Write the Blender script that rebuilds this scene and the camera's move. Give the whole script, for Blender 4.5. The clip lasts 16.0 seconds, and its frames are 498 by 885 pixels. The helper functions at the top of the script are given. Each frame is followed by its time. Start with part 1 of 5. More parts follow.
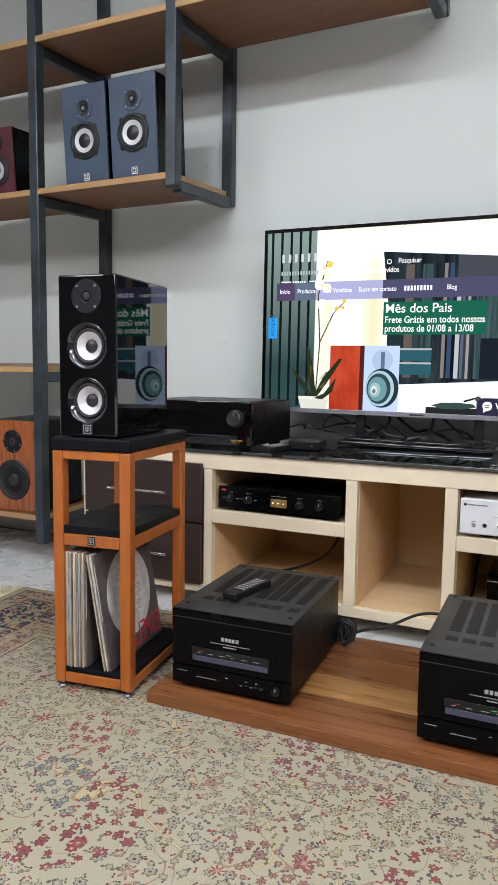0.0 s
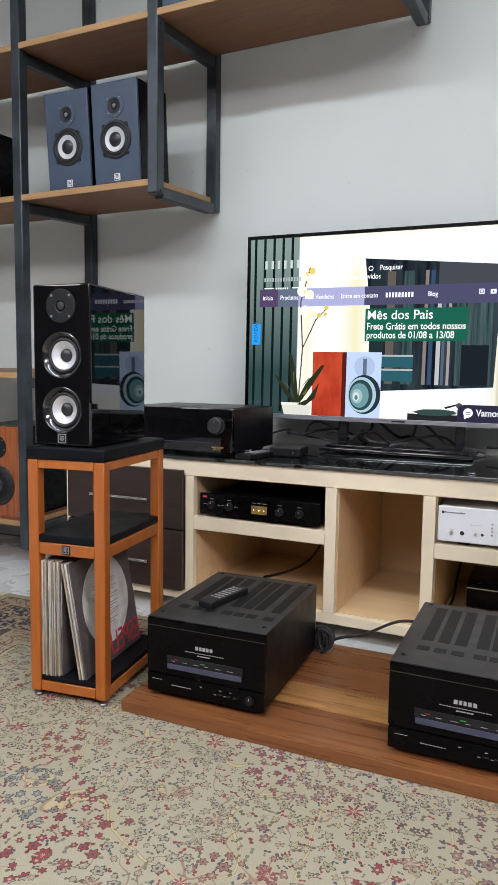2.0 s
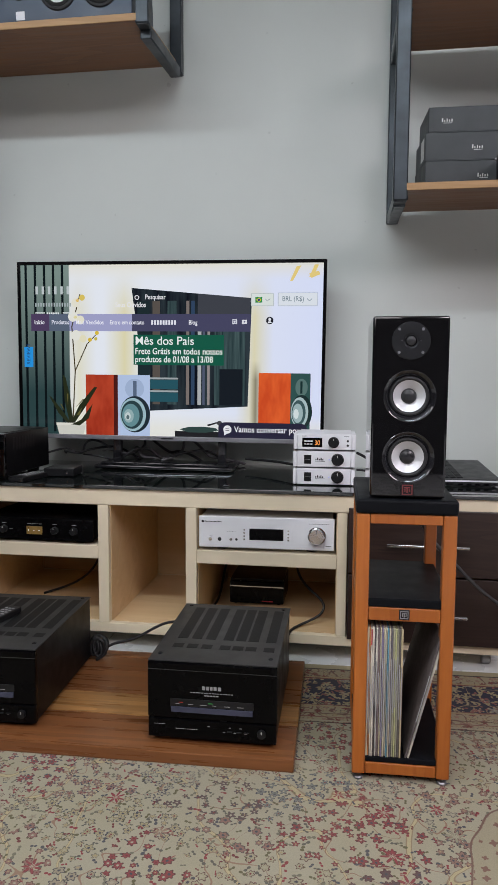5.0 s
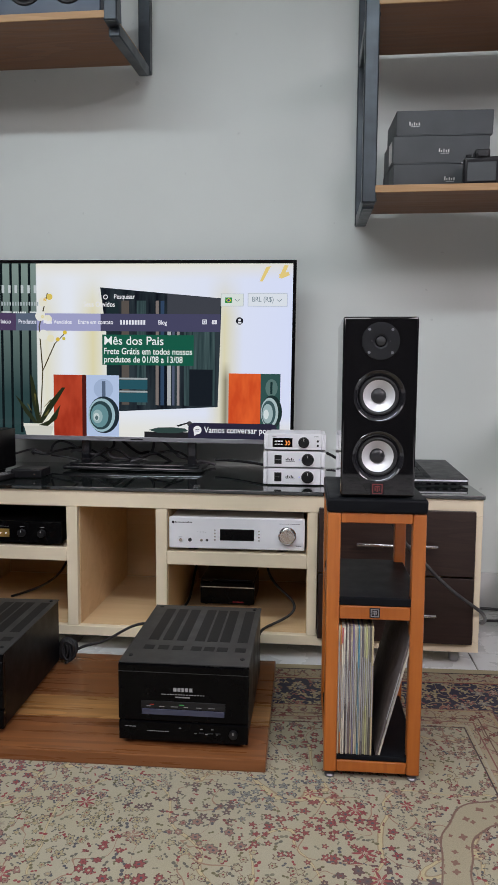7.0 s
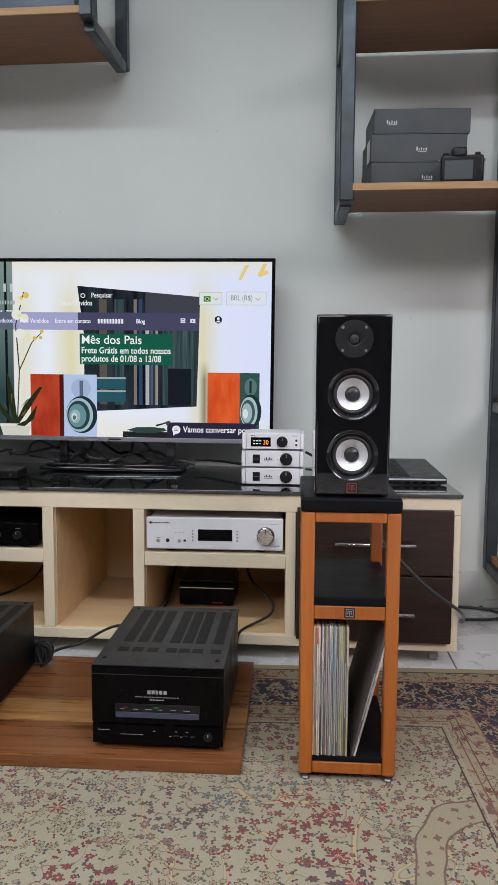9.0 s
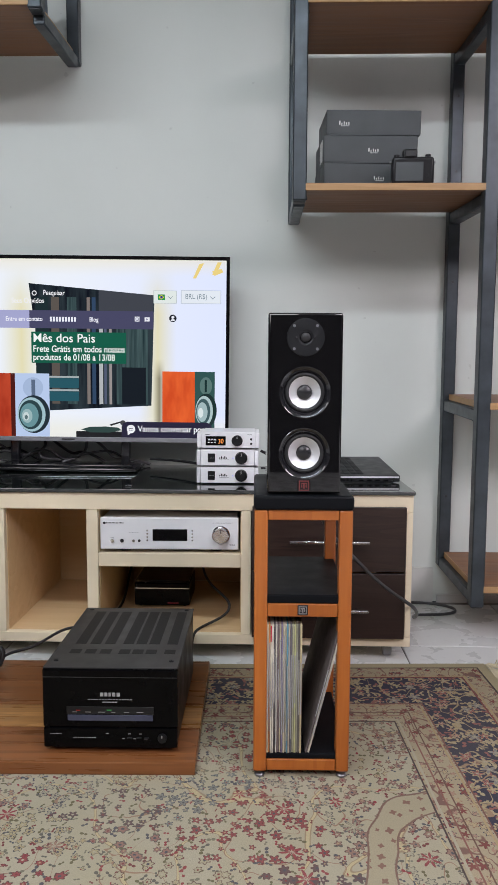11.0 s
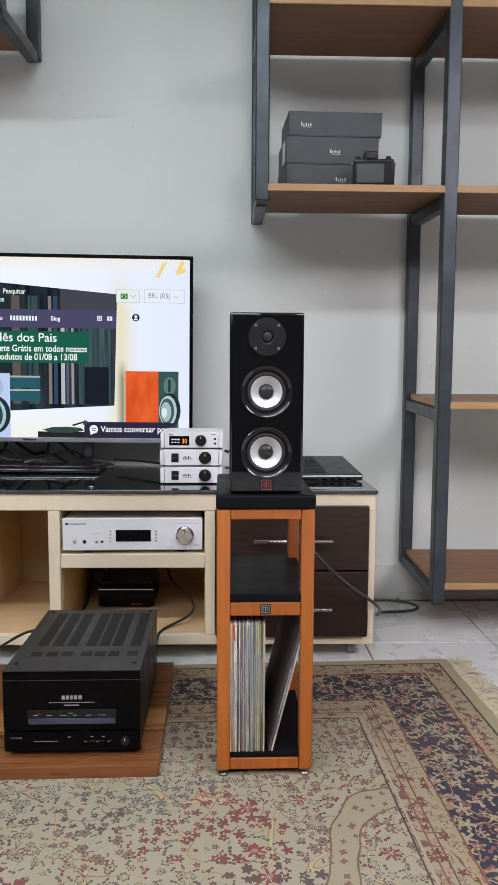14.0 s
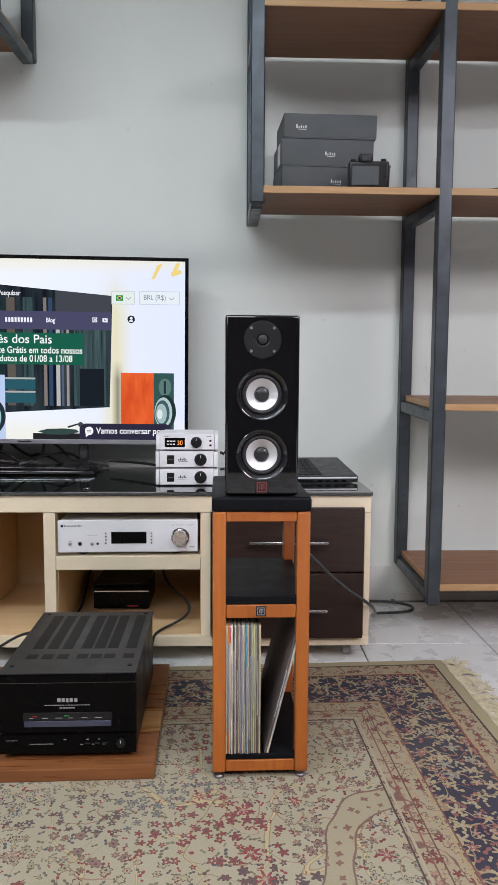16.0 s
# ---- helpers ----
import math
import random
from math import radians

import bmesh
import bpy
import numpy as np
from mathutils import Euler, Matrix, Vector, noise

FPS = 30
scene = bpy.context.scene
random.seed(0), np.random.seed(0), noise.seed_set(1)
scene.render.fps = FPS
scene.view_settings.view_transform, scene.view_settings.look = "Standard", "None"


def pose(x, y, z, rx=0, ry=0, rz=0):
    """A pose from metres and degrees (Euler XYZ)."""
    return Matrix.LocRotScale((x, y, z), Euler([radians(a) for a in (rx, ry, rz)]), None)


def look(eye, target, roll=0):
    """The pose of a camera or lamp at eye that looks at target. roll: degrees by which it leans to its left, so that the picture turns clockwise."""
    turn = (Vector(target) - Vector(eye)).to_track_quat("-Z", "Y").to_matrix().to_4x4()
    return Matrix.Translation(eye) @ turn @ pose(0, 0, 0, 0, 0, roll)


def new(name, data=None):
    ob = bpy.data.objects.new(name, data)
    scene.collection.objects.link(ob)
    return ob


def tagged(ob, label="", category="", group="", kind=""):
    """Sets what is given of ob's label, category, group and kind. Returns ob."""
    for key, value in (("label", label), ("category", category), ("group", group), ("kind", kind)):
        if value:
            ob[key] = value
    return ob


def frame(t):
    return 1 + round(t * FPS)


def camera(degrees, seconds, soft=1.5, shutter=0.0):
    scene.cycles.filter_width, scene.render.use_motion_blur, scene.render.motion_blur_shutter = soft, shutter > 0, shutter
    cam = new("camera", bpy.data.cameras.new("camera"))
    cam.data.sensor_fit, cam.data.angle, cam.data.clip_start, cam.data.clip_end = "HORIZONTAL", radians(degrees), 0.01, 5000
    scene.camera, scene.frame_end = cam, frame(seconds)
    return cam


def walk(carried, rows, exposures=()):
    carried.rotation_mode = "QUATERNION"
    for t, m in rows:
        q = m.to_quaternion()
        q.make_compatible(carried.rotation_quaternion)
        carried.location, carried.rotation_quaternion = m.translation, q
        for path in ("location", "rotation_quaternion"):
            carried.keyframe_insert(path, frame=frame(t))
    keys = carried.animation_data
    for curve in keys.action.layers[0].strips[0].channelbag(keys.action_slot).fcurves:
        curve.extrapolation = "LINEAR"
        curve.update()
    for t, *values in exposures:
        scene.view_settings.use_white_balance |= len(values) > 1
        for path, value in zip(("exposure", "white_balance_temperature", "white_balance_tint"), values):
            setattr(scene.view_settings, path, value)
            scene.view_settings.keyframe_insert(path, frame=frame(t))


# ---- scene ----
cam = camera(39.9, 16.0)
PATH = [
    (0, (0.324, 0.434, 0.825), (-0.52, 2.235, 0.625), 0.8),
    (0.5, (0.325, 0.434, 0.823), (-0.52, 2.236, 0.621), 0.9),
    (1, (0.338, 0.443, 0.826), (-0.507, 2.244, 0.623), 0.9),
    (1.5, (0.351, 0.45, 0.827), (-0.497, 2.25, 0.627), 0.8),
    (2, (0.377, 0.457, 0.847), (-0.462, 2.261, 0.649), 0.8),
    (2.5, (0.422, 0.449, 0.855), (-0.37, 2.275, 0.667), 0.7),
    (3, (0.459, 0.423, 0.878), (-0.218, 2.296, 0.694), 0.6),
    (3.5, (0.476, 0.378, 0.89), (-0.08, 2.29, 0.708), 0.5),
    (4, (0.491, 0.338, 0.91), (0.028, 2.275, 0.727), 0.4),
    (4.5, (0.516, 0.327, 0.915), (0.126, 2.28, 0.734), 0.3),
    (5, (0.537, 0.314, 0.925), (0.244, 2.284, 0.737), 0.3),
    (7.5, (0.531, 0.315, 0.921), (0.329, 2.296, 0.738), 0.4),
    (8, (0.543, 0.322, 0.924), (0.341, 2.303, 0.741), 0.4),
    (8.5, (0.555, 0.327, 0.922), (0.363, 2.309, 0.737), 0.3),
    (9, (0.561, 0.333, 0.918), (0.395, 2.317, 0.735), 0.3),
    (9.5, (0.566, 0.336, 0.916), (0.431, 2.323, 0.733), 0.3),
    (10, (0.57, 0.337, 0.914), (0.467, 2.326, 0.731), 0.3),
    (12.5, (0.587, 0.336, 0.915), (0.594, 2.328, 0.733), 0.3),
    (13, (0.589, 0.337, 0.912), (0.611, 2.328, 0.732), 0.3),
    (13.5, (0.588, 0.335, 0.914), (0.626, 2.326, 0.732), 0.3),
    (14, (0.588, 0.336, 0.913), (0.635, 2.327, 0.731), 0.3),
    (14.5, (0.587, 0.337, 0.913), (0.639, 2.328, 0.732), 0.3),
    (15, (0.587, 0.334, 0.914), (0.643, 2.325, 0.733), 0.3),
    (15.5, (0.588, 0.334, 0.917), (0.647, 2.324, 0.735), 0.3),
    (16, (0.587, 0.334, 0.918), (0.648, 2.325, 0.737), 0.3),
]
EXPOSURES = [(0, 0.02), (1.5, 0.02), (2.5, -0.12), (3.5, -0.41), (5, -0.53), (9, -0.47), (12.5, -0.26), (16, -0.25)]
walk(cam, [(t, look(eye, target, roll)) for t, eye, target, roll in PATH], EXPOSURES)

# ---- light ----
def ceiling_lamp(x, y, z, sx, sy, power, tint, tilt=0.0):
    la = bpy.data.lights.new("overhead_light", "AREA")
    la.shape, la.size, la.size_y, la.energy, la.color = "RECTANGLE", sx, sy, power, tint
    ob = new("overhead_light", la)
    ob.matrix_world = pose(x, y, z, tilt, 0, 0)
    return ob


COOL, WARM = (0.895, 1.0, 1.10), (1.08, 0.945, 1.08)
LAMP_Z = 2.868
# one row of tubes in front of the shelves, and added unseen warm fill panels over the rest of the room
TUBES = ((-1.00, 0.72, 1.36, 35), (0.46, 0.72, 1.36, 36))
FILL_PANELS = ((-2.6, -1.3, 28), (-0.3, -1.7, 26), (3.0, -0.7, 130))
for lx, ly, ln, lp in TUBES:
    ceiling_lamp(lx, ly, LAMP_Z, ln, 0.18, lp, COOL, 8)
for lx, ly, lp in FILL_PANELS:
    ceiling_lamp(lx, ly, LAMP_Z + 0.03, 1.7, 1.5, lp, WARM)
world = bpy.data.worlds.new("world")
world.use_nodes = True
world.node_tree.nodes["Background"].inputs[0].default_value = (0.75, 0.85, 1.0, 1)
world.node_tree.nodes["Background"].inputs[1].default_value = 0.05
scene.world = world


# ---- materials ----
class Tree:
    """Short calls for node graphs."""

    def __init__(self, name):
        self.m = bpy.data.materials.new(name)
        self.m.use_nodes = True
        self.t = self.m.node_tree
        self.bsdf = self.t.nodes["Principled BSDF"]

    def node(self, kind, **sets):
        n = self.t.nodes.new(kind)
        if "operation" in sets:
            n.operation = sets["operation"]
        if "use_clamp" in sets:
            n.use_clamp = sets["use_clamp"]
        if "data_type" in sets:
            n.data_type, n.blend_type = sets["data_type"], sets["blend_type"]
        if "clamp" in sets:
            n.clamp = sets["clamp"]
        if "feature" in sets:
            n.voronoi_dimensions, n.feature = sets["voronoi_dimensions"], sets["feature"]
        return n

    def put(self, sock, v):
        if isinstance(v, bpy.types.NodeSocket):
            self.t.links.new(v, sock)
        elif v is not None:
            if sock.type == "RGBA" and len(v) == 3:
                v = (*v, 1)
            sock.default_value = v

    def math(self, op, a, b=None, c=None, clamp=False):
        n = self.node("ShaderNodeMath", operation=op, use_clamp=clamp)
        for s, v in zip(n.inputs, (a, b, c)):
            self.put(s, v)
        return n.outputs[0]

    def vmath(self, op, a, b=None, scale=None):
        n = self.node("ShaderNodeVectorMath", operation=op)
        self.put(n.inputs[0], a)
        if b is not None:
            self.put(n.inputs[1], b)
        if scale is not None:
            self.put(n.inputs["Scale"], scale)
        return n.outputs["Value"] if op == "LENGTH" else n.outputs[0]

    def mix(self, f, a, b, blend="MIX"):
        n = self.node("ShaderNodeMix", data_type="RGBA", blend_type=blend)
        self.put(n.inputs[0], f), self.put(n.inputs[6], a), self.put(n.inputs[7], b)
        return n.outputs[2]

    def noise(self, vec, scale, detail=3.0, rough=0.55, distort=0.0):
        n = self.node("ShaderNodeTexNoise")
        self.put(n.inputs["Vector"], vec)
        n.inputs["Scale"].default_value, n.inputs["Detail"].default_value = scale, detail
        n.inputs["Roughness"].default_value, n.inputs["Distortion"].default_value = rough, distort
        return n.outputs["Fac"]

    def ramp(self, f, lo, hi, a=0.0, b=1.0):
        n = self.node("ShaderNodeMapRange", clamp=True)
        for s, v in zip(n.inputs[:5], (f, lo, hi, a, b)):
            self.put(s, v)
        return n.outputs[0]

    def coords(self, scale=(1, 1, 1), shift=True):
        tc = self.node("ShaderNodeTexCoord")
        v = tc.outputs["Object"]
        if shift:
            oi = self.node("ShaderNodeObjectInfo")
            off = self.vmath("SCALE", (7.3, 3.1, 5.7), scale=oi.outputs["Random"])
            v = self.vmath("ADD", v, off)
        return self.vmath("MULTIPLY", v, scale)

    def bump(self, h, strength, dist=0.002):
        n = self.node("ShaderNodeBump")
        n.inputs["Strength"].default_value, n.inputs["Distance"].default_value = strength, dist
        self.put(n.inputs["Height"], h)
        self.t.links.new(n.outputs[0], self.bsdf.inputs["Normal"])

    def done(self, color=None, rough=None, metal=0.0, spec=None, coat=0.0):
        b = self.bsdf
        self.put(b.inputs["Base Color"], color), self.put(b.inputs["Roughness"], rough)
        b.inputs["Metallic"].default_value = metal
        if spec is not None:
            b.inputs["Specular IOR Level"].default_value = spec
        b.inputs["Coat Weight"].default_value = coat
        b.inputs["Coat Roughness"].default_value = 0.03
        return self.m


def plain(name, col, rough=0.5, metal=0.0, var=0.12, scale=12.0, bump=0.05, spec=None, coat=0.0, fine=220.0, shift=True):
    """Paint, plastic or metal with soft mottling and a fine grain."""
    t = Tree(name)
    v = t.coords(shift=shift)
    big, small = t.noise(v, scale, 4), t.noise(v, fine, 2)
    c = t.mix(t.ramp(big, 0.3, 0.7), [x * (1 - var) for x in col], [min(1, x * (1 + var)) for x in col])
    r = t.ramp(t.noise(v, scale * 2.5, 5), 0.3, 0.7, max(0.012, rough - 0.07), min(1, rough + (0.07 if rough > 0.1 else 0.004)))
    if bump:
        t.bump(small, bump, 0.0006)
    return t.done(c, r, metal, spec, coat)


def wood(name, dark, light, axis=0, rough=0.45, rings=9.0, grain=70.0, coat=0.0, spec=0.4, vary=0.0):
    """Boards with a long grain along one axis."""
    t = Tree(name)
    st = [1.0, 1.0, 1.0]
    st[axis] = 0.07
    v = t.coords(tuple(st))
    warp = t.noise(v, rings, 3, 0.5, 1.2)
    fine = t.noise(v, grain, 4, 0.6)
    bands = t.math("FRACT", t.math("MULTIPLY", warp, 5.0))
    f = t.math("ADD", t.math("MULTIPLY", t.ramp(bands, 0.0, 0.9), 0.45), t.math("MULTIPLY", t.ramp(fine, 0.32, 0.68), 0.55), clamp=True)
    c = t.mix(f, dark, light)
    oi = t.node("ShaderNodeObjectInfo")
    c = t.mix(t.ramp(oi.outputs["Random"], 0, 1, 0.0, 0.3 if vary else 0.5), c, [x * 0.75 for x in dark])
    if vary:
        blot = t.noise(v, 4.5, 4, 0.6, 0.8)
        c = t.mix(t.ramp(blot, 0.48, 0.66, 0.0, 0.5), c, [x * 0.9 for x in dark])
        c = t.mix(t.ramp(oi.outputs["Random"], 0.2, 0.9, 0.0, vary), c, [min(1, x * 1.15) for x in light])
    t.bump(fine, 0.12, 0.0008)
    return t.done(c, t.ramp(fine, 0.3, 0.7, rough - 0.08, rough + 0.1), 0.0, spec, coat)


def glow(name, col, strength=1.0):
    t = Tree(name)
    t.put(t.bsdf.inputs["Emission Color"], col)
    t.bsdf.inputs["Emission Strength"].default_value = strength
    return t.done((0.0, 0.0, 0.0), 0.12, 0.0, 0.3)


def lit_page(name, sw, top, sh):
    """Soft light of the pictured room: pale wall with warm glows, and a teal slatted panel at one side."""
    t = Tree(name)
    tc = t.node("ShaderNodeTexCoord")
    sx = t.node("ShaderNodeSeparateXYZ")
    t.put(sx.inputs[0], tc.outputs["Object"])
    u = t.math("DIVIDE", t.math("ADD", sx.outputs[0], sw / 2), sw)
    v = t.math("DIVIDE", t.math("SUBTRACT", top, sx.outputs[2]), sh)
    c = t.mix(t.ramp(u, 0.5, 1.0), (0.80, 0.84, 0.92), (0.70, 0.76, 0.98))
    for mid, wide, much in ((0.200, 0.030, 0.55), (0.355, 0.035, 0.85), (0.785, 0.030, 0.80)):
        g = t.ramp(t.math("ABSOLUTE", t.math("SUBTRACT", u, mid)), 0.0, wide * 2, much, 0.0)
        g = t.math("MULTIPLY", g, t.ramp(v, 0.02, 0.3))
        c = t.mix(g, c, (0.72, 0.66, 0.36))
    c = t.mix(t.ramp(v, 0.0, 0.09, 0.75, 0.0), c, (0.80, 0.76, 0.62))
    c = t.mix(t.math("MULTIPLY", t.ramp(v, 0.86, 0.95), 0.6), c, (0.80, 0.78, 0.66))
    c = t.mix(t.ramp(t.math("ABSOLUTE", t.math("SUBTRACT", u, 0.79)), 0.0, 0.02, 0.75, 0.0), c, t.mix(t.ramp(v, 0.55, 0.66), c, (0.10, 0.08, 0.05)))
    teal = t.mix(t.ramp(v, 0.05, 0.75), (0.20, 0.27, 0.25), (0.025, 0.055, 0.058))
    c = t.mix(t.ramp(u, 0.166, 0.169, 1, 0), c, teal)
    t.put(t.bsdf.inputs["Emission Color"], c)
    t.bsdf.inputs["Emission Strength"].default_value = 1.32
    return t.done((0.0, 0.0, 0.0), 0.10, 0.0, 0.3)


def lit_grain(name, a, b, stretch, scale, strength=1.22, lo=0.35, hi=0.65):
    """A pictured surface with streaks."""
    t = Tree(name)
    n = t.noise(t.coords(stretch), scale, 3, 0.6)
    t.put(t.bsdf.inputs["Emission Color"], t.mix(t.ramp(n, lo, hi), a, b))
    t.bsdf.inputs["Emission Strength"].default_value = strength
    return t.done((0.0, 0.0, 0.0), 0.10, 0.0, 0.3)


def rug_material(w, h):
    """Floral carpet: cream field with scattered blossoms, a navy main border between two narrow ones. Object coords start at one corner."""
    t = Tree("woven_carpet")
    tc = t.node("ShaderNodeTexCoord")
    raw = tc.outputs["Object"]
    sx = t.node("ShaderNodeSeparateXYZ")
    t.put(sx.inputs[0], raw)
    x, y = sx.outputs[0], sx.outputs[1]
    wob = t.node("ShaderNodeTexNoise")
    t.put(wob.inputs["Vector"], raw)
    wob.inputs["Scale"].default_value = 22
    p = t.vmath("ADD", raw, t.vmath("SCALE", t.vmath("SUBTRACT", wob.outputs["Color"], (0.5, 0.5, 0.5)), scale=0.012))
    dx = t.math("MINIMUM", x, t.math("SUBTRACT", w, x))
    dy = t.math("MINIMUM", y, t.math("SUBTRACT", h, y))
    d = t.math("MINIMUM", dx, dy)

    def below(a, b, soft=0.0012):
        return t.ramp(a, b if not isinstance(b, bpy.types.NodeSocket) else b, b + soft if not isinstance(b, bpy.types.NodeSocket) else t.math("ADD", b, soft), 1.0, 0.0)

    def blossoms(scale, petals, radius, deep, shift, rnd=0.75):
        vo = t.node("ShaderNodeTexVoronoi", voronoi_dimensions="2D", feature="F1")
        q = t.vmath("ADD", p, shift)
        t.put(vo.inputs["Vector"], q)
        vo.inputs["Scale"].default_value, vo.inputs["Randomness"].default_value = scale, rnd
        dv = t.vmath("SUBTRACT", q, vo.outputs["Position"])
        s = t.node("ShaderNodeSeparateXYZ")
        t.put(s.inputs[0], dv)
        r = t.math("SQRT", t.math("ADD", t.math("POWER", s.outputs[0], 2.0), t.math("POWER", s.outputs[1], 2.0)))
        sc = t.node("ShaderNodeSeparateColor")
        t.put(sc.inputs[0], vo.outputs["Color"])
        ang = t.math("ARCTAN2", s.outputs[1], s.outputs[0])
        wave = t.math("COSINE", t.math("MULTIPLY_ADD", ang, float(petals), t.math("MULTIPLY", sc.outputs[1], 6.28)))
        rim = t.math("MULTIPLY", t.math("MULTIPLY_ADD", wave, deep, 1.0 - deep), t.math("MULTIPLY", radius, t.ramp(sc.outputs[2], 0, 1, 0.55, 1.1)))
        ratio = t.math("DIVIDE", r, rim)
        keep = t.ramp(sc.outputs[0], 0.15, 0.16)
        full = t.math("MULTIPLY", t.ramp(ratio, 0.93, 1.07, 1, 0), keep)
        inner = t.math("MULTIPLY", t.ramp(ratio, 0.74, 0.84, 1, 0), keep)
        core = t.math("MULTIPLY", t.ramp(ratio, 0.22, 0.34, 1, 0), keep)
        return full, inner, core, sc.outputs[0], sc.outputs[2]

    def pick(f, *cols):
        n = t.node("ShaderNodeValToRGB")
        n.color_ramp.interpolation = "CONSTANT"
        el = n.color_ramp.elements
        el[0].position, el[0].color = 0.0, (*cols[0], 1)
        el[1].position, el[1].color = 1.0 / len(cols), (*cols[1], 1)
        for i, c in enumerate(cols[2:], 2):
            e = el.new(i / len(cols))
            e.color = (*c, 1)
        t.put(n.inputs[0], f)
        return n.outputs[0]

    def vines(scale, width, shift):
        n = t.noise(t.vmath("ADD", p, shift), scale, 1.0, 0.4, 0.6)
        return t.ramp(t.math("ABSOLUTE", t.math("SUBTRACT", n, 0.5)), width, width * 1.8, 1, 0)

    cream, tan = (0.36, 0.33, 0.242), (0.36, 0.27, 0.15)
    red, pink, navy, olive, grey = (0.175, 0.042, 0.043), (0.33, 0.20, 0.155), (0.020, 0.024, 0.055), (0.15, 0.13, 0.06), (0.20, 0.20, 0.17)
    dark = (0.05, 0.035, 0.04)
    cl = t.node("ShaderNodeTexVoronoi", voronoi_dimensions="2D", feature="F1")
    t.put(cl.inputs["Vector"], p)
    cl.inputs["Scale"].default_value = 6.5
    cs = t.node("ShaderNodeSeparateColor")
    t.put(cs.inputs[0], cl.outputs["Color"])
    # field
    f = t.mix(t.ramp(t.noise(p, 7.0, 2), 0.42, 0.62, 0.0, 0.5), cream, (0.345, 0.31, 0.205))
    stem = t.math("ABSOLUTE", t.math("SUBTRACT", t.noise(t.vmath("ADD", p, (3, 1, 0)), 4.2, 1.0, 0.4, 0.7), 0.5))
    f = t.mix(t.ramp(stem, 0.010, 0.013, 0.75, 0), f, (0.25, 0.17, 0.10))
    f = t.mix(t.ramp(stem, 0.006, 0.008, 1, 0), f, (0.44, 0.37, 0.215))
    f = t.mix(t.math("MULTIPLY", vines(7.5, 0.0028, (8, 5, 0)), 0.8), f, (0.24, 0.12, 0.085))
    # short leaves
    a, b, c, k, k2 = blossoms(46, 2, 0.0088, 0.50, (0.3, 0.7, 0), 1.0)
    f = t.mix(a, f, pick(k, (0.10, 0.10, 0.085), (0.10, 0.10, 0.085), (0.15, 0.035, 0.04), (0.12, 0.11, 0.06), (0.07, 0.075, 0.09), (0.16, 0.15, 0.11), (0.23, 0.04, 0.05)))
    # clustered small blossoms, alike within a cluster
    kind_a = t.ramp(cs.outputs[2], 0.50, 0.51)
    kind_b = t.math("SUBTRACT", 1.0, kind_a)
    for (sc_, pet, rad, deep, sh_), on in (((36, 5, 0.0130, 0.25, (1.3, 0.2, 0)), kind_a), ((33, 6, 0.0128, 0.17, (4.3, 3.2, 0)), kind_b)):
        a, b, c, k, k2 = blossoms(sc_, pet, rad, deep, sh_, 0.85)
        f = t.mix(t.math("MULTIPLY", a, on), f, pick(cs.outputs[0], (0.045, 0.045, 0.06), (0.075, 0.035, 0.04), (0.06, 0.062, 0.062), (0.085, 0.028, 0.036), (0.035, 0.040, 0.07), (0.10, 0.05, 0.045), (0.075, 0.07, 0.065)))
        f = t.mix(t.math("MULTIPLY", b, on), f, pick(cs.outputs[1], (0.23, 0.050, 0.058), (0.32, 0.30, 0.22), (0.25, 0.15, 0.12), (0.24, 0.13, 0.11), (0.17, 0.18, 0.17), (0.33, 0.28, 0.17), (0.30, 0.27, 0.20), (0.33, 0.30, 0.20), (0.10, 0.06, 0.07), (0.29, 0.25, 0.18)))
        f = t.mix(t.math("MULTIPLY", c, on), f, pick(k2, tan, (0.17, 0.03, 0.04), cream, (0.06, 0.06, 0.08)))
    # large leafy blossoms
    a, b, c, k, k2 = blossoms(8.5, 7, 0.025, 0.42, (2.7, 1.1, 0), 0.95)
    big = t.ramp(k, 0.60, 0.61)
    f = t.mix(t.math("MULTIPLY", a, big), f, pick(k2, (0.20, 0.03, 0.04), (0.12, 0.06, 0.06), (0.19, 0.03, 0.045), (0.10, 0.10, 0.10)))
    f = t.mix(t.math("MULTIPLY", b, big), f, pick(k2, (0.27, 0.05, 0.06), (0.28, 0.17, 0.13), (0.25, 0.045, 0.058), (0.28, 0.26, 0.18)))
    f = t.mix(t.math("MULTIPLY", c, big), f, cream)
    # corner medallion arc in the field
    ax = t.math("SUBTRACT", x, 0.20)
    ay = t.math("SUBTRACT", y, 1.02)
    rr = t.math("SQRT", t.math("ADD", t.math("POWER", ax, 2.0), t.math("POWER", ay, 2.0)))
    rw = t.math("MULTIPLY_ADD", t.noise(p, 5.0, 1.0), 0.10, rr)
    arc = t.math("MULTIPLY", t.ramp(rw, 0.37, 0.374), t.ramp(rw, 0.42, 0.424, 1, 0))
    f = t.mix(arc, f, t.mix(blossoms(34, 4, 0.009, 0.2, (5.2, 0.2, 0))[0], (0.335, 0.295, 0.20), (0.20, 0.11, 0.085)))
    for rad in (0.37, 0.424):
        f = t.mix(t.ramp(t.math("ABSOLUTE", t.math("SUBTRACT", rw, rad)), 0.0012, 0.0026, 1, 0), f, (0.17, 0.10, 0.08))
    # navy main border
    nb = t.mix(vines(9.0, 0.007, (1, 7, 0)), navy, (0.33, 0.26, 0.15))
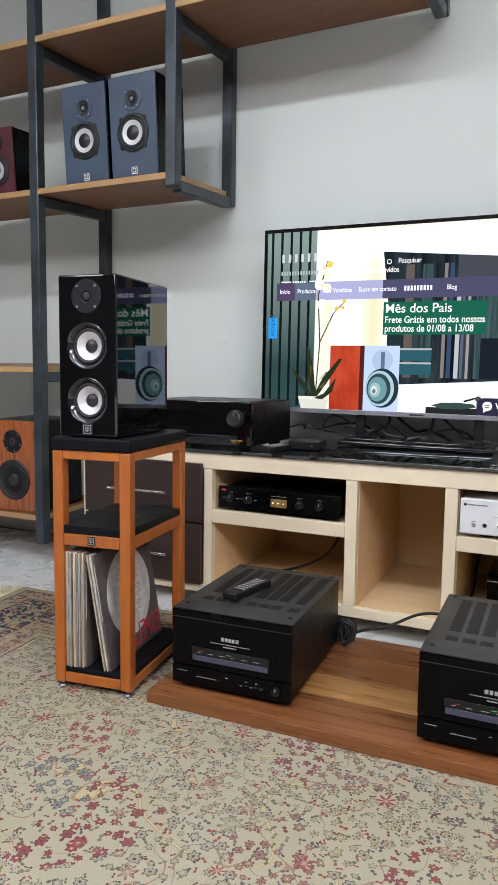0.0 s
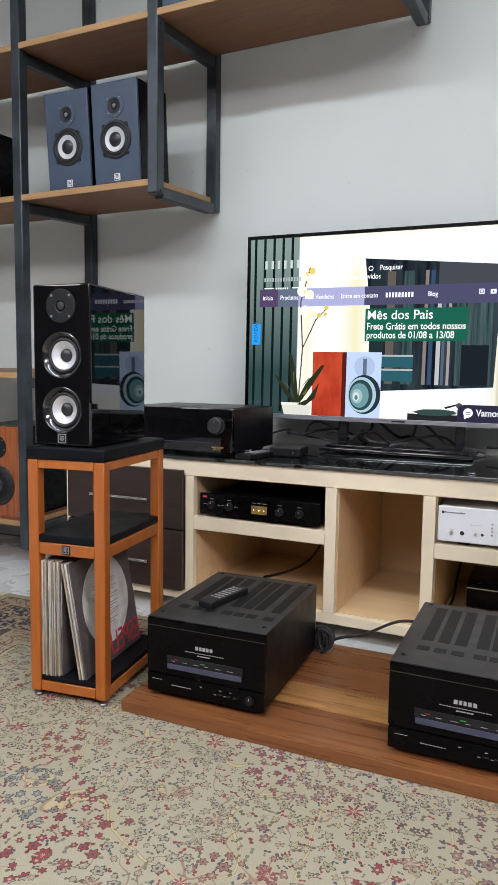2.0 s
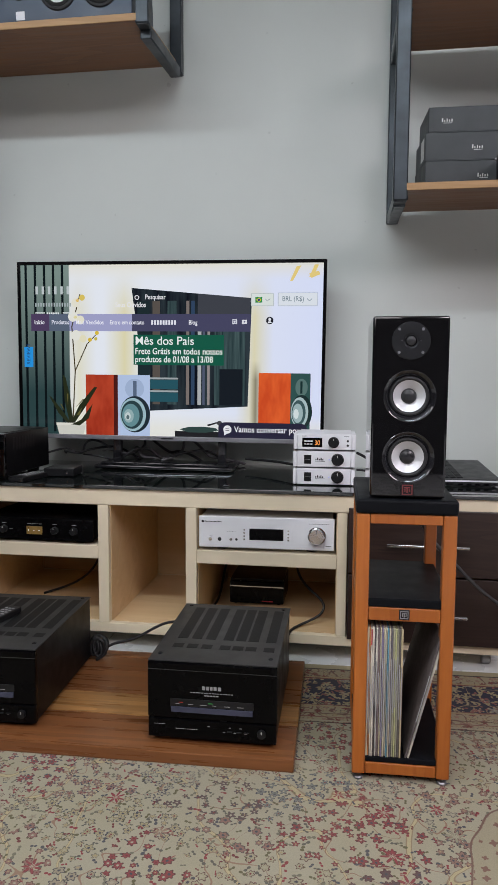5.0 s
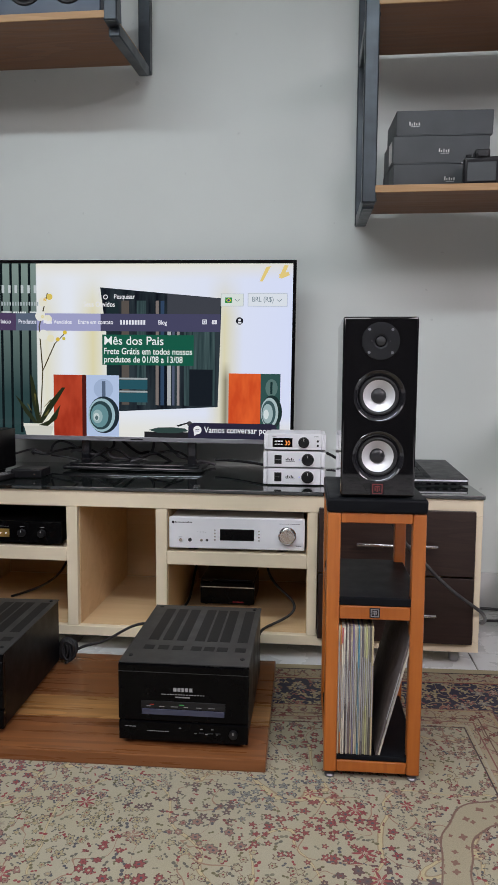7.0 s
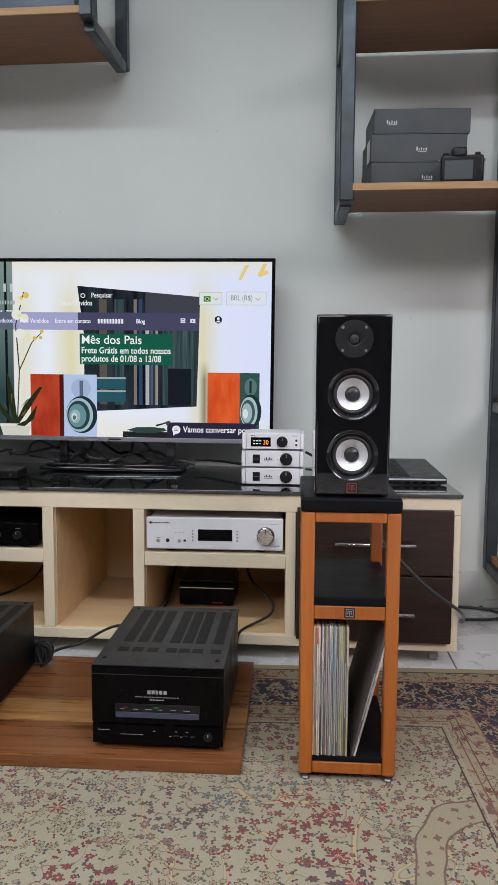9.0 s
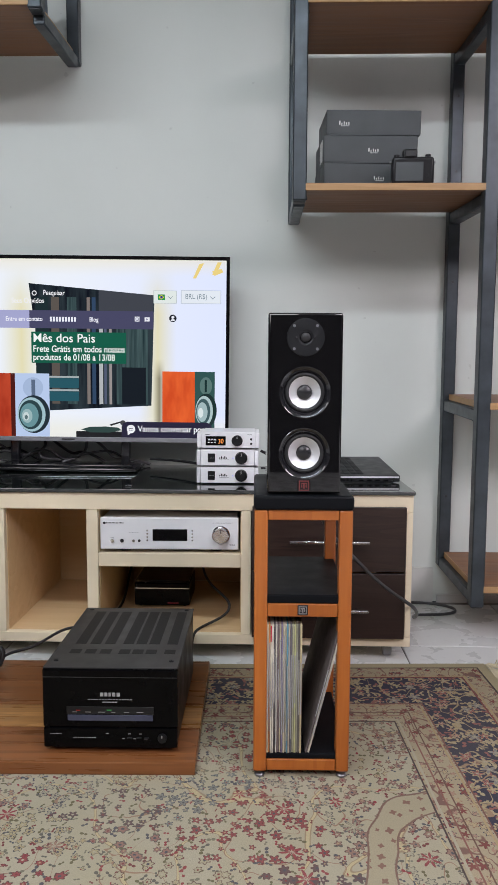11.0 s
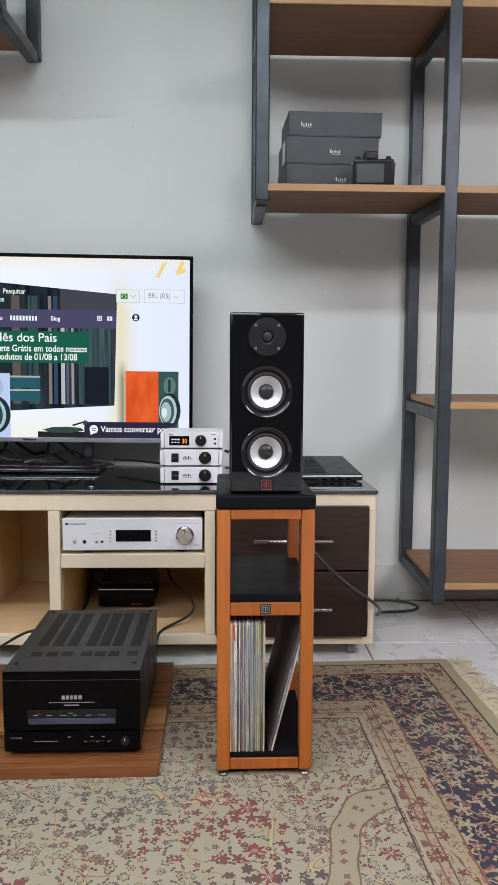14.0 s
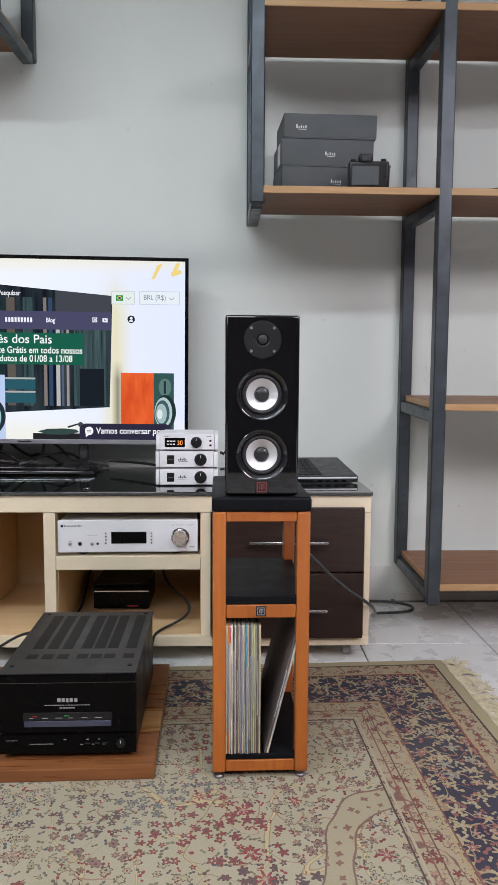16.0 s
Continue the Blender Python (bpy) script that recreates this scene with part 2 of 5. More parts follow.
    nb = t.mix(vines(11.0, 0.007, (4, 2, 0)), nb, (0.28, 0.19, 0.12))
    a, b, c, k, k2 = blossoms(44, 2, 0.0125, 0.45, (0.1, 4.2, 0), 0.9)
    nb = t.mix(a, nb, pick(k, (0.33, 0.26, 0.15), (0.24, 0.09, 0.08), (0.36, 0.30, 0.18)))
    a, b, c, k, k2 = blossoms(25, 5, 0.0205, 0.36, (3.1, 4.2, 0), 0.85)
    nb = t.mix(a, nb, (0.37, 0.31, 0.185))
    nb = t.mix(b, nb, pick(k2, (0.33, 0.17, 0.13), tan, (0.29, 0.25, 0.14), (0.25, 0.07, 0.07), (0.34, 0.28, 0.17), (0.2, 0.2, 0.19)))
    nb = t.mix(c, nb, cream)
    # narrow borders
    sb = t.mix(vines(18.0, 0.016, (2, 9, 0)), (0.34, 0.285, 0.19), (0.17, 0.09, 0.075))
    a, b, c, k, k2 = blossoms(42, 5, 0.0125, 0.3, (6.1, 2.2, 0))
    sb = t.mix(a, sb, pick(k, (0.19, 0.07, 0.06), (0.12, 0.05, 0.05), navy, (0.26, 0.14, 0.10)))
    sb = t.mix(b, sb, pick(k2, pink, (0.38, 0.3, 0.18), red))
    col = t.mix(below(d, 0.375), f, sb)
    col = t.mix(below(d, 0.275), col, nb)
    col = t.mix(below(d, 0.105), col, sb)
    col = t.mix(below(d, 0.036), col, (0.37, 0.32, 0.20))
    for at, wd, lc in ((0.375, 0.0015, dark), (0.365, 0.0025, cream), (0.345, 0.0014, (0.2, 0.08, 0.07)), (0.326, 0.0012, (0.12, 0.06, 0.05)), (0.275, 0.0015, (0.16, 0.07, 0.06)), (0.284, 0.002, tan), (0.105, 0.002, red), (0.096, 0.003, tan), (0.036, 0.0025, dark)):
        col = t.mix(t.ramp(t.math("ABSOLUTE", t.math("SUBTRACT", d, at)), wd, wd + 0.001, 1, 0), col, lc)
    wear = t.noise(raw, 2.2, 4)
    fuzz = t.noise(raw, 420.0, 2)
    col = t.mix(t.ramp(wear, 0.35, 0.75, 0.0, 0.16), col, (0.36, 0.32, 0.22))
    col = t.mix(t.ramp(fuzz, 0.3, 0.7, 0.0, 0.22), col, (0.16, 0.13, 0.09))
    t.bump(fuzz, 0.5, 0.003)
    return t.done(col, 0.95, 0.0, 0.1)


def wall_paint(name, col):
    t = Tree(name)
    v = t.coords(shift=False)
    blot, roll = t.noise(v, 1.7, 5), t.noise(v, 140, 3)
    c = t.mix(t.ramp(blot, 0.3, 0.7), [q * 0.94 for q in col], col)
    speck = t.ramp(t.noise(v, 34, 2, 0.3), 0.775, 0.79)
    c = t.mix(speck, c, [q * 0.85 for q in col])
    t.bump(t.math("ADD", t.math("MULTIPLY", roll, 0.25), t.noise(v, 9, 4)), 0.12, 0.004)
    return t.done(c, 0.62, 0.0, 0.35)


def tile_material():
    t = Tree("glazed_tile")
    v = t.coords()
    c = t.mix(t.ramp(t.noise(v, 3.0, 5), 0.3, 0.7), (0.60, 0.61, 0.60), (0.66, 0.67, 0.66))
    c = t.mix(t.ramp(t.noise(v, 30, 4), 0.62, 0.8, 0, 0.4), c, (0.38, 0.36, 0.33))
    return t.done(c, t.ramp(t.noise(v, 9, 4), 0.3, 0.7, 0.24, 0.32), 0.0, 0.5)


def perforated():
    """Black lid steel with a fine field of holes."""
    t = Tree("perforated_steel")
    v = t.coords(shift=False)
    vo = t.node("ShaderNodeTexVoronoi", voronoi_dimensions="2D", feature="F1")
    t.put(vo.inputs["Vector"], v)
    vo.inputs["Scale"].default_value, vo.inputs["Randomness"].default_value = 330, 0.0
    return t.done(t.mix(t.ramp(vo.outputs["Distance"], 0.30, 0.4), (0.0015, 0.0015, 0.0015), (0.009, 0.009, 0.0095)), 0.5, 0.0, 0.25)


M_WALL = wall_paint("grey_wall_paint", (0.652, 0.688, 0.652))
M_CEIL = wall_paint("ceiling_paint", (0.74, 0.74, 0.73))
M_ROOM = wall_paint("unseen_dark_wall", (0.065, 0.063, 0.066))
M_TILE = tile_material()
M_GROUT = plain("grout", (0.16, 0.155, 0.15), 0.9, var=0.25, scale=30)
M_STEEL = plain("grey_steel", (0.050, 0.061, 0.070), 0.38, 0.45, var=0.34, scale=9, bump=0.12, fine=90)
M_STEEL_DARK = plain("dark_cap", (0.02, 0.022, 0.024), 0.5)
M_SHELF = wood("shelf_veneer", (0.170, 0.075, 0.034), (0.280, 0.132, 0.058), 0, 0.45, 8, 60)
M_SHELF_EDGE = wood("shelf_edging", (0.38, 0.215, 0.092), (0.54, 0.335, 0.16), 0, 0.45, 8, 80)
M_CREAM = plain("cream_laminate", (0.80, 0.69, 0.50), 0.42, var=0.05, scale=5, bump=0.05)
# Tan for the bay insides, with dim warm bounce put into the colour.
M_CREAM_IN = wood("cream_bay_shade", (0.66, 0.45, 0.235), (0.77, 0.565, 0.33), 0, 0.5, 5, 40)
M_WENGE = wood("wenge_front", (0.022, 0.012, 0.010), (0.045, 0.026, 0.020), 0, 0.38, 14, 150)
M_STAND = wood("orange_beech", (0.33, 0.085, 0.012), (0.46, 0.145, 0.025), 2, 0.38, 7, 90, coat=0.15)
M_BOARD = wood("reddish_plank", (0.075, 0.024, 0.008), (0.275, 0.106, 0.036), 0, 0.30, 7, 44, vary=0.2)
M_BOARD_PALE = wood("yellow_plank", (0.120, 0.046, 0.012), (0.50, 0.25, 0.085), 0, 0.30, 12, 44, vary=0.25)
M_BLACKPANEL = plain("black_paint", (0.0045, 0.0052, 0.0068), 0.46, var=0.08, scale=5, spec=0.11)
M_PIANO = plain("piano_black", (0.002, 0.002, 0.0024), 0.03, var=0.1, bump=0.0, spec=0.5, coat=0.35)
M_GLASS = plain("black_glass", (0.008, 0.011, 0.010), 0.04, var=0.1, bump=0.0, coat=0.6)
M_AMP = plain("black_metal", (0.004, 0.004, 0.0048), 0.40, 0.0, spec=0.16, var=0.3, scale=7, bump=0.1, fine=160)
# Mottled charcoal, about five times paler than the black_metal of the case.
M_AMP_TOP = plain("charcoal_lid", (0.021, 0.0215, 0.0215), 0.40, 0.0, spec=0.5, var=0.35, scale=6, bump=0.1, fine=160)
M_SLOT = perforated()
M_AMP_FRONT = plain("black_fascia", (0.0014, 0.0014, 0.0018), 0.24, var=0.2, bump=0.02, spec=0.12)
M_DISPLAY = plain("display_window", (0.048, 0.052, 0.085), 0.10, var=0.15, bump=0.0)
M_SILVER = plain("brushed_silver", (0.80, 0.80, 0.82), 0.38, 0.0, var=0.05, scale=6, bump=0.06)
M_CHROME = plain("chrome", (0.7, 0.7, 0.72), 0.13, 1.0, var=0.08, bump=0.0)
M_GRAPHITE = plain("graphite_plastic", (0.022, 0.023, 0.024), 0.42, var=0.12, spec=0.4)
M_FOOT = plain("dull_steel", (0.22, 0.22, 0.23), 0.34, 0.8, var=0.2)
M_ALU = plain("aluminium_cone", (0.60, 0.60, 0.61), 0.42, 0.35, var=0.05, scale=30, bump=0.0)
M_CAP = plain("satin_black_cap", (0.016, 0.016, 0.018), 0.34, var=0.1, bump=0.0)
M_RUBBER = plain("black_rubber", (0.012, 0.012, 0.013), 0.55, var=0.2, fine=300)
M_RING = plain("glossy_ring", (0.01, 0.01, 0.012), 0.12, var=0.1, bump=0.0, coat=0.5)
M_PLATE = plain("tweeter_plate", (0.010, 0.0105, 0.012), 0.45, spec=0.25, var=0.15)
M_BLUE = plain("slate_blue_lacquer", (0.045, 0.068, 0.105), 0.42, var=0.12, scale=6)
M_MAROON = plain("maroon_lacquer", (0.085, 0.02, 0.028), 0.4, var=0.2, scale=8)
M_SPKWOOD = wood("rosewood", (0.24, 0.05, 0.014), (0.50, 0.16, 0.045), 2, 0.30, 12, 60, coat=0.3)
M_GREYBOX = plain("charcoal_card", (0.056, 0.064, 0.067), 0.55, var=0.12, scale=8)
M_TEXT = plain("white_print", (0.75, 0.75, 0.73), 0.6, var=0.02, bump=0.0)
M_TEXT_DIM = plain("grey_print", (0.30, 0.30, 0.30), 0.6, var=0.05, bump=0.0)
M_GOLD = plain("brass_plate", (0.52, 0.33, 0.09), 0.32, 0.7, var=0.15, scale=40)
M_REDP = plain("red_print", (0.50, 0.03, 0.05), 0.5, var=0.05, bump=0.0)
M_BEZEL = plain("satin_grey_metal", (0.26, 0.26, 0.28), 0.35, 0.4, var=0.1)
M_DULLRED = plain("dull_red_print", (0.16, 0.03, 0.03), 0.5, var=0.1, bump=0.0)
M_PLASTIC = plain("black_plastic", (0.009, 0.009, 0.010), 0.38, var=0.2, spec=0.3)
M_BASE = plain("white_skirting", (0.62, 0.62, 0.60), 0.5, var=0.10, scale=7)
M_FRINGE = plain("fringe_yarn", (0.40, 0.355, 0.24), 0.95, var=0.2, scale=40)
M_TUBE = glow("tube_glass", (1, 1, 0.98), 6.0)
M_LED_G, M_LED_R, M_LED_B, M_LED_O = glow("green_led", (0.1, 0.6, 0.15), 0.6), glow("red_led", (0.8, 0.06, 0.04), 0.6), glow("blue_led", (0.45, 0.45, 1), 1.5), glow("orange_digits", (1, 0.35, 0.08), 1.5)


# ---- mesh helpers ----
def bx(bm, x0, x1, y0, y1, z0, z1, bevel=0.0, seg=2):
    """A box between two corners, with rounded edges."""
    g = bmesh.ops.create_cube(bm, size=1.0, matrix=Matrix.Translation(((x0 + x1) / 2, (y0 + y1) / 2, (z0 + z1) / 2)) @ Matrix.Diagonal((x1 - x0, y1 - y0, z1 - z0, 1)))
    if bevel:
        es = list({e for v in g["verts"] for e in v.link_edges})
        bmesh.ops.bevel(bm, geom=es, offset=bevel, segments=seg, affect="EDGES", profile=0.5)
    return bm


BOXES = set()


def box(*a, **k):
    bm = bx(bmesh.new(), *a, **k)
    BOXES.add(id(bm))
    return bm


def lathe(profile, m=Matrix(), seg=40, bm=None):
    """Turns (radius, height) pairs about z, then applies m."""
    bm = bm or bmesh.new()
    rows = []
    for r, z in profile:
        if r < 1e-6:
            rows.append([bm.verts.new(m @ Vector((0, 0, z)))])
        else:
            rows.append([bm.verts.new(m @ Vector((r * math.cos(2 * math.pi * i / seg), r * math.sin(2 * math.pi * i / seg), z))) for i in range(seg)])
    for a, b in zip(rows, rows[1:]):
        for i in range(seg):
            j = (i + 1) % seg
            if len(a) == 1 and len(b) > 1:
                bm.faces.new((a[0], b[j], b[i]))
            elif len(b) == 1 and len(a) > 1:
                bm.faces.new((a[i], a[j], b[0]))
            elif len(a) > 1:
                bm.faces.new((a[i], a[j], b[j], b[i]))
    bmesh.ops.recalc_face_normals(bm, faces=bm.faces)
    return bm


def rod(p, q, r, seg=20, bev=0.0):
    p, q = Vector(p), Vector(q)
    d = q - p
    m = Matrix.Translation(p) @ d.to_track_quat("Z", "Y").to_matrix().to_4x4()
    n = d.length
    prof = [(0, 0), (r - bev, 0), (r, bev), (r, n - bev), (r - bev, n), (0, n)] if bev else [(0, 0), (r, 0), (r, n), (0, n)]
    return lathe(prof, m, seg)


FRONT = pose(0, 0, 0, 90, 0, 0)


def facing(x, y, z):
    """A frame at a place whose z axis points along -y."""
    return Matrix.Translation((x, y, z)) @ FRONT


def part(name, bm, material, parent=None, label="", smooth=True):
    me = bpy.data.meshes.new(name)
    flat_sided = id(bm) in BOXES
    BOXES.discard(id(bm))
    bm.normal_update()
    bm.to_mesh(me)
    bm.free()
    me.materials.append(material)
    if smooth:
        me.shade_smooth()
        me.set_sharp_from_angle(angle=radians(24))
        if flat_sided:
            for f in me.polygons:
                f.use_smooth = max(abs(q) for q in f.normal) < 0.99
    ob = new(name, me)
    ob.parent = parent
    if label:
        ob["label"] = label
    if name in ("print_mark", "print_line", "maker_mark", "maker_line", "display_mark", "emblem"):
        ob["kind"] = "stuff"
    return ob


def thing(name, m, label, category, group="", kind=""):
    ob = new(name)
    ob.empty_display_size = 0.05
    ob.matrix_world = m
    return tagged(ob, label, category, group, kind)


def words(text, size, m, material, parent, name="lettering", depth=0.0003, center=False, weight=0.0):
    cu = bpy.data.curves.new(name, "FONT")
    cu.body, cu.size, cu.extrude = text, size, depth
    cu.align_x = "CENTER" if center else "LEFT"
    cu.offset = weight * size
    tmp = bpy.data.objects.new("tmp_text", cu)
    scene.collection.objects.link(tmp)
    bpy.context.view_layer.update()
    me = bpy.data.meshes.new_from_object(tmp.evaluated_get(bpy.context.evaluated_depsgraph_get()))
    bpy.data.objects.remove(tmp)
    me.materials.clear()
    me.materials.append(material)
    me.transform(m)
    ob = new(name, me)
    ob.parent = parent
    return ob


def cable(name, pts, r, material, label, parent=None, category="cable"):
    cu = bpy.data.curves.new(name, "CURVE")
    cu.dimensions, cu.bevel_depth, cu.bevel_resolution, cu.resolution_u = "3D", r, 3, 8
    sp = cu.splines.new("NURBS")
    sp.points.add(len(pts) - 1)
    for q, p in zip(sp.points, pts):
        q.co = (*p, 1)
    sp.use_endpoint_u, sp.order_u = True, 4
    tmp = bpy.data.objects.new("tmp_curve", cu)
    scene.collection.objects.link(tmp)
    bpy.context.view_layer.update()
    me = bpy.data.meshes.new_from_object(tmp.evaluated_get(bpy.context.evaluated_depsgraph_get()))
    bpy.data.objects.remove(tmp)
    me.materials.clear()
    me.materials.append(material)
    me.shade_smooth()
    ob = new(name, me)
    if parent:
        ob.parent = parent
    else:
        tagged(ob, label, category)
    return ob


# ---- the room ----
WALL_Y, CEIL = 3.14, 2.935
# YB sets the south wall near, so gloss mirrors less bright floor.
XL, XR, YB = -4.1, 4.2, -3.4


def slab(name, dims, material, label, category):
    return tagged(part(name, box(*dims), material, smooth=False), label, category, kind="structure")


slab("wall_north", (XL, XR, WALL_Y, WALL_Y + 0.15, 0, CEIL), M_WALL, "light grey painted plaster wall behind the television", "wall")
# Unseen walls: the unlit room behind is put into a near-black colour.
slab("wall_south", (XL, XR, YB - 0.15, YB, 0, CEIL), M_ROOM, "plain unseen wall, coloured dark to keep glossy reflections black", "wall")
slab("wall_east", (XR, XR + 0.15, YB - 0.15, WALL_Y + 0.15, 0, CEIL), M_ROOM, "plain unseen wall, coloured dark to keep glossy reflections black", "wall")
slab("wall_west", (XL - 0.15, XL, YB - 0.15, WALL_Y + 0.15, 0, CEIL), M_ROOM, "plain unseen wall, coloured dark to keep glossy reflections black", "wall")
slab("ceiling", (XL - 0.15, XR + 0.15, YB - 0.15, WALL_Y + 0.15, CEIL, CEIL + 0.12), M_CEIL, "white painted ceiling", "ceiling")
floor = slab("floor", (XL, XR, YB, WALL_Y, -0.12, -0.004), M_GROUT, "glazed whitish tile floor with dark joints", "floor")
slab("baseboard", (XL, 1.272, WALL_Y - 0.014, WALL_Y - 0.001, -0.003, 0.143), M_BASE, "white skirting tile along the wall", "baseboard")
slab("baseboard_2", (1.29, XR, WALL_Y - 0.010, WALL_Y - 0.001, -0.003, 0.03), M_BASE, "low dusty skirting strip", "baseboard")

for lx, ly, ln, lp in TUBES:
    lamp = thing("ceiling_light", pose(lx, ly, CEIL), "white double fluorescent tube ceiling fitting", "ceiling light", "ceiling lights")
    part("housing", box(-ln / 2, ln / 2, -0.08, 0.08, -0.042, 0, bevel=0.006), M_CEIL, lamp)
    for s in (-0.035, 0.035):
        part("tube", rod((-ln / 2 + 0.03, s, -0.056), (ln / 2 - 0.03, s, -0.056), 0.010, 12), M_TUBE, lamp)
# Bodies of the unseen fill panels, added to lift the shadows.
for lx, ly, lp in FILL_PANELS:
    lamp = thing("fill_panel", pose(lx, ly, CEIL), "large white framed warm fill panel, unseen and added", "ceiling light", "ceiling panels")
    part("diffuser", box(-0.85, 0.85, -0.75, 0.75, -0.030, -0.001), M_TUBE, lamp)
    for a, b, c, d in ((-0.88, -0.851, -0.78, 0.78), (0.851, 0.88, -0.78, 0.78), (-0.85, 0.85, -0.78, -0.751), (-0.85, 0.85, 0.751, 0.78)):
        part("frame", box(a, b, c, d, -0.038, -0.001, bevel=0.003), M_CEIL, lamp)


# ---- steel and wood shelving hung on the wall ----
SH = (0.190, 0.818, 1.531, 2.114)
RISE = (0.009, 0.020, 0.034, 0.041, 0.041)
TH, FY, T = 0.023, 2.645, 0.046


def steel_tube(bm, a, b):
    BOXES.add(id(bm))
    return bx(bm, min(a[0], b[0]), max(a[0], b[0]), min(a[1], b[1]), max(a[1], b[1]), min(a[2], b[2]), max(a[2], b[2]), bevel=0.004, seg=1)


def raked(bm, rise):
    """Lifts a part towards the wall by so much over the shelf's depth."""
    for v in bm.verts:
        v.co.z += rise * max(0.0, v.co.y - FY - 0.006) / (WALL_Y - FY - 0.054)
    return bm


def shelving(name, posts, far, levels, label):
    """posts: (x of the tube's left side, lowest z). far: x of the unseen end. levels: for each shelf, its end x."""
    u = thing(name, pose(0, 0, 0), label, "wall shelf", "wall shelving units")
    for px, z0 in posts:
        part("front_post", steel_tube(bmesh.new(), (px, FY, z0), (px + T, FY + T, 2.78)), M_STEEL, u)
        part("wall_post", steel_tube(bmesh.new(), (px, WALL_Y - T - 0.001, z0 + (0.028 if z0 > 0.5 else 0.02)), (px + T, WALL_Y - 0.001, 2.78)), M_STEEL, u)
        part("post_cap", box(px + 0.004, px + T - 0.004, FY + 0.004, FY + T - 0.004, z0 - 0.004, z0, bevel=0.001, seg=1), M_STEEL_DARK, u)
        for zs, up in zip(SH, RISE):
            if zs > z0:
                part("cross_bar", raked(steel_tube(bmesh.new(), (px + 0.003, FY + T + 0.001, zs - 0.044), (px + T - 0.003, WALL_Y - T - 0.002, zs - 0.002)), up), M_STEEL, u)
                part("bolt", rod((px + T, FY + T / 2, zs - 0.02), (px + T + 0.003, FY + T / 2, zs - 0.02), 0.006, 10), M_STEEL_DARK, u)
        for zb in (0.45, 1.30, 1.72, 2.0):
            if zb > z0:
                part("screw", rod((px + T / 2, WALL_Y - T - 0.003, zb), (px + T / 2, WALL_Y - T - 0.001, zb), 0.005, 10), M_STEEL_DARK, u)
    for zs, up, end in zip(SH + (2.70,), RISE, levels + (levels[-1],)):
        x0, x1 = min(end, far), max(end, far)
        part("shelf_board", raked(box(x0, x1, FY + 0.006, WALL_Y - 0.048, zs, zs + TH, bevel=0.001, seg=1), up), M_SHELF, u, "wood veneer shelf board")
        part("shelf_edge", box(x0, x1, FY + 0.001, FY + 0.0055, zs, zs + TH, bevel=0.001, seg=1), M_SHELF_EDGE, u, "lighter edge band")
        e0, e1 = (end - 0.0025, end) if end < far else (end, end + 0.0025)
        part("end_band", raked(box(e0, e1, FY + T + 0.002, WALL_Y - 0.050, zs + 0.0005, zs + TH - 0.0005), up), M_SHELF_EDGE, u, "lighter end band")
    return u


shelving("wall_shelf_unit", [(-0.203, 2.105), (-1.068, 1.503), (-1.712, 0.095), (-2.62, 0.095)], -2.60, (-1.690, -1.690, -1.045, -0.180), "stepped grey steel tube wall shelving with wood boards above cabinet")
shelving("wall_shelf_unit", [(0.658, 1.500), (1.282, 0.140), (2.15, 0.140)], 2.17, (1.306, 1.306, 0.682, 0.682), "stepped grey steel tube wall shelving with boxes and camera")


# ---- carpet ----
RW, RH = 2.80, 1.98
RUG = pose(1.285, 2.490, 0.0, 0, 0, 182.4)
bm = bmesh.new()
bx(bm, 0, RW, 0, RH, 0.001, 0.009, bevel=0.003)
rug = part("carpet", bm, rug_material(RW, RH))
rug.matrix_world = RUG
tagged(rug, "cream oriental carpet with red blossoms and navy floral border", "carpet")


def tassels(name, x, sign):
    rnd = random.Random(5 if sign > 0 else 9)
    bm = bmesh.new()
    y = 0.01
    while y < RH:
        px, py, a = x, y, rnd.uniform(-0.5, 0.5)
        ln, wd = rnd.uniform(0.055, 0.10), rnd.uniform(0.0030, 0.0055)
        row = []
        for i in range(6):
            z = 0.004 + 0.004 * math.sin(i * 1.3 + y * 40) + 0.001
            row.append((bm.verts.new((px, py - wd, z)), bm.verts.new((px, py, z + wd)), bm.verts.new((px, py + wd, z))))
            px += sign * ln / 5 * math.cos(a)
            py += ln / 5 * math.sin(a)
            a += rnd.uniform(-0.4, 0.4)
            wd *= 0.9
        for p, q in zip(row, row[1:]):
            bm.faces.new((p[0], p[1], q[1], q[0]))
            bm.faces.new((p[1], p[2], q[2], q[1]))
        y += rnd.uniform(0.0030, 0.0060)
    return tagged(part(name, bm, M_FRINGE, rug, "knotted beige yarn fringe"), kind="stuff")


tassels("fringe", 0.001, -1)
tassels("fringe", RW - 0.001, 1)


# ---- television cabinet ----
CX0, CX1, CY0, CY1, CZ0, CZ1 = -1.335, 1.048, 2.50, 3.115, 0.055, 0.551
cab = thing("television_cabinet", pose(0, 0, 0), "long cream laminate television cabinet with dark brown drawers on castors", "cabinet")


def panel(name, x0, x1, y0, y1, z0, z1, material=None, bevel=0.0015):
    return part(name, box(x0, x1, y0, y1, z0, z1, bevel=bevel, seg=1), material or M_CREAM, cab)


panel("top_panel", CX0, CX1, CY0, CY1, 0.496, CZ1)
panel("bottom_panel", CX0, CX1, CY0, CY1, CZ0, 0.087)
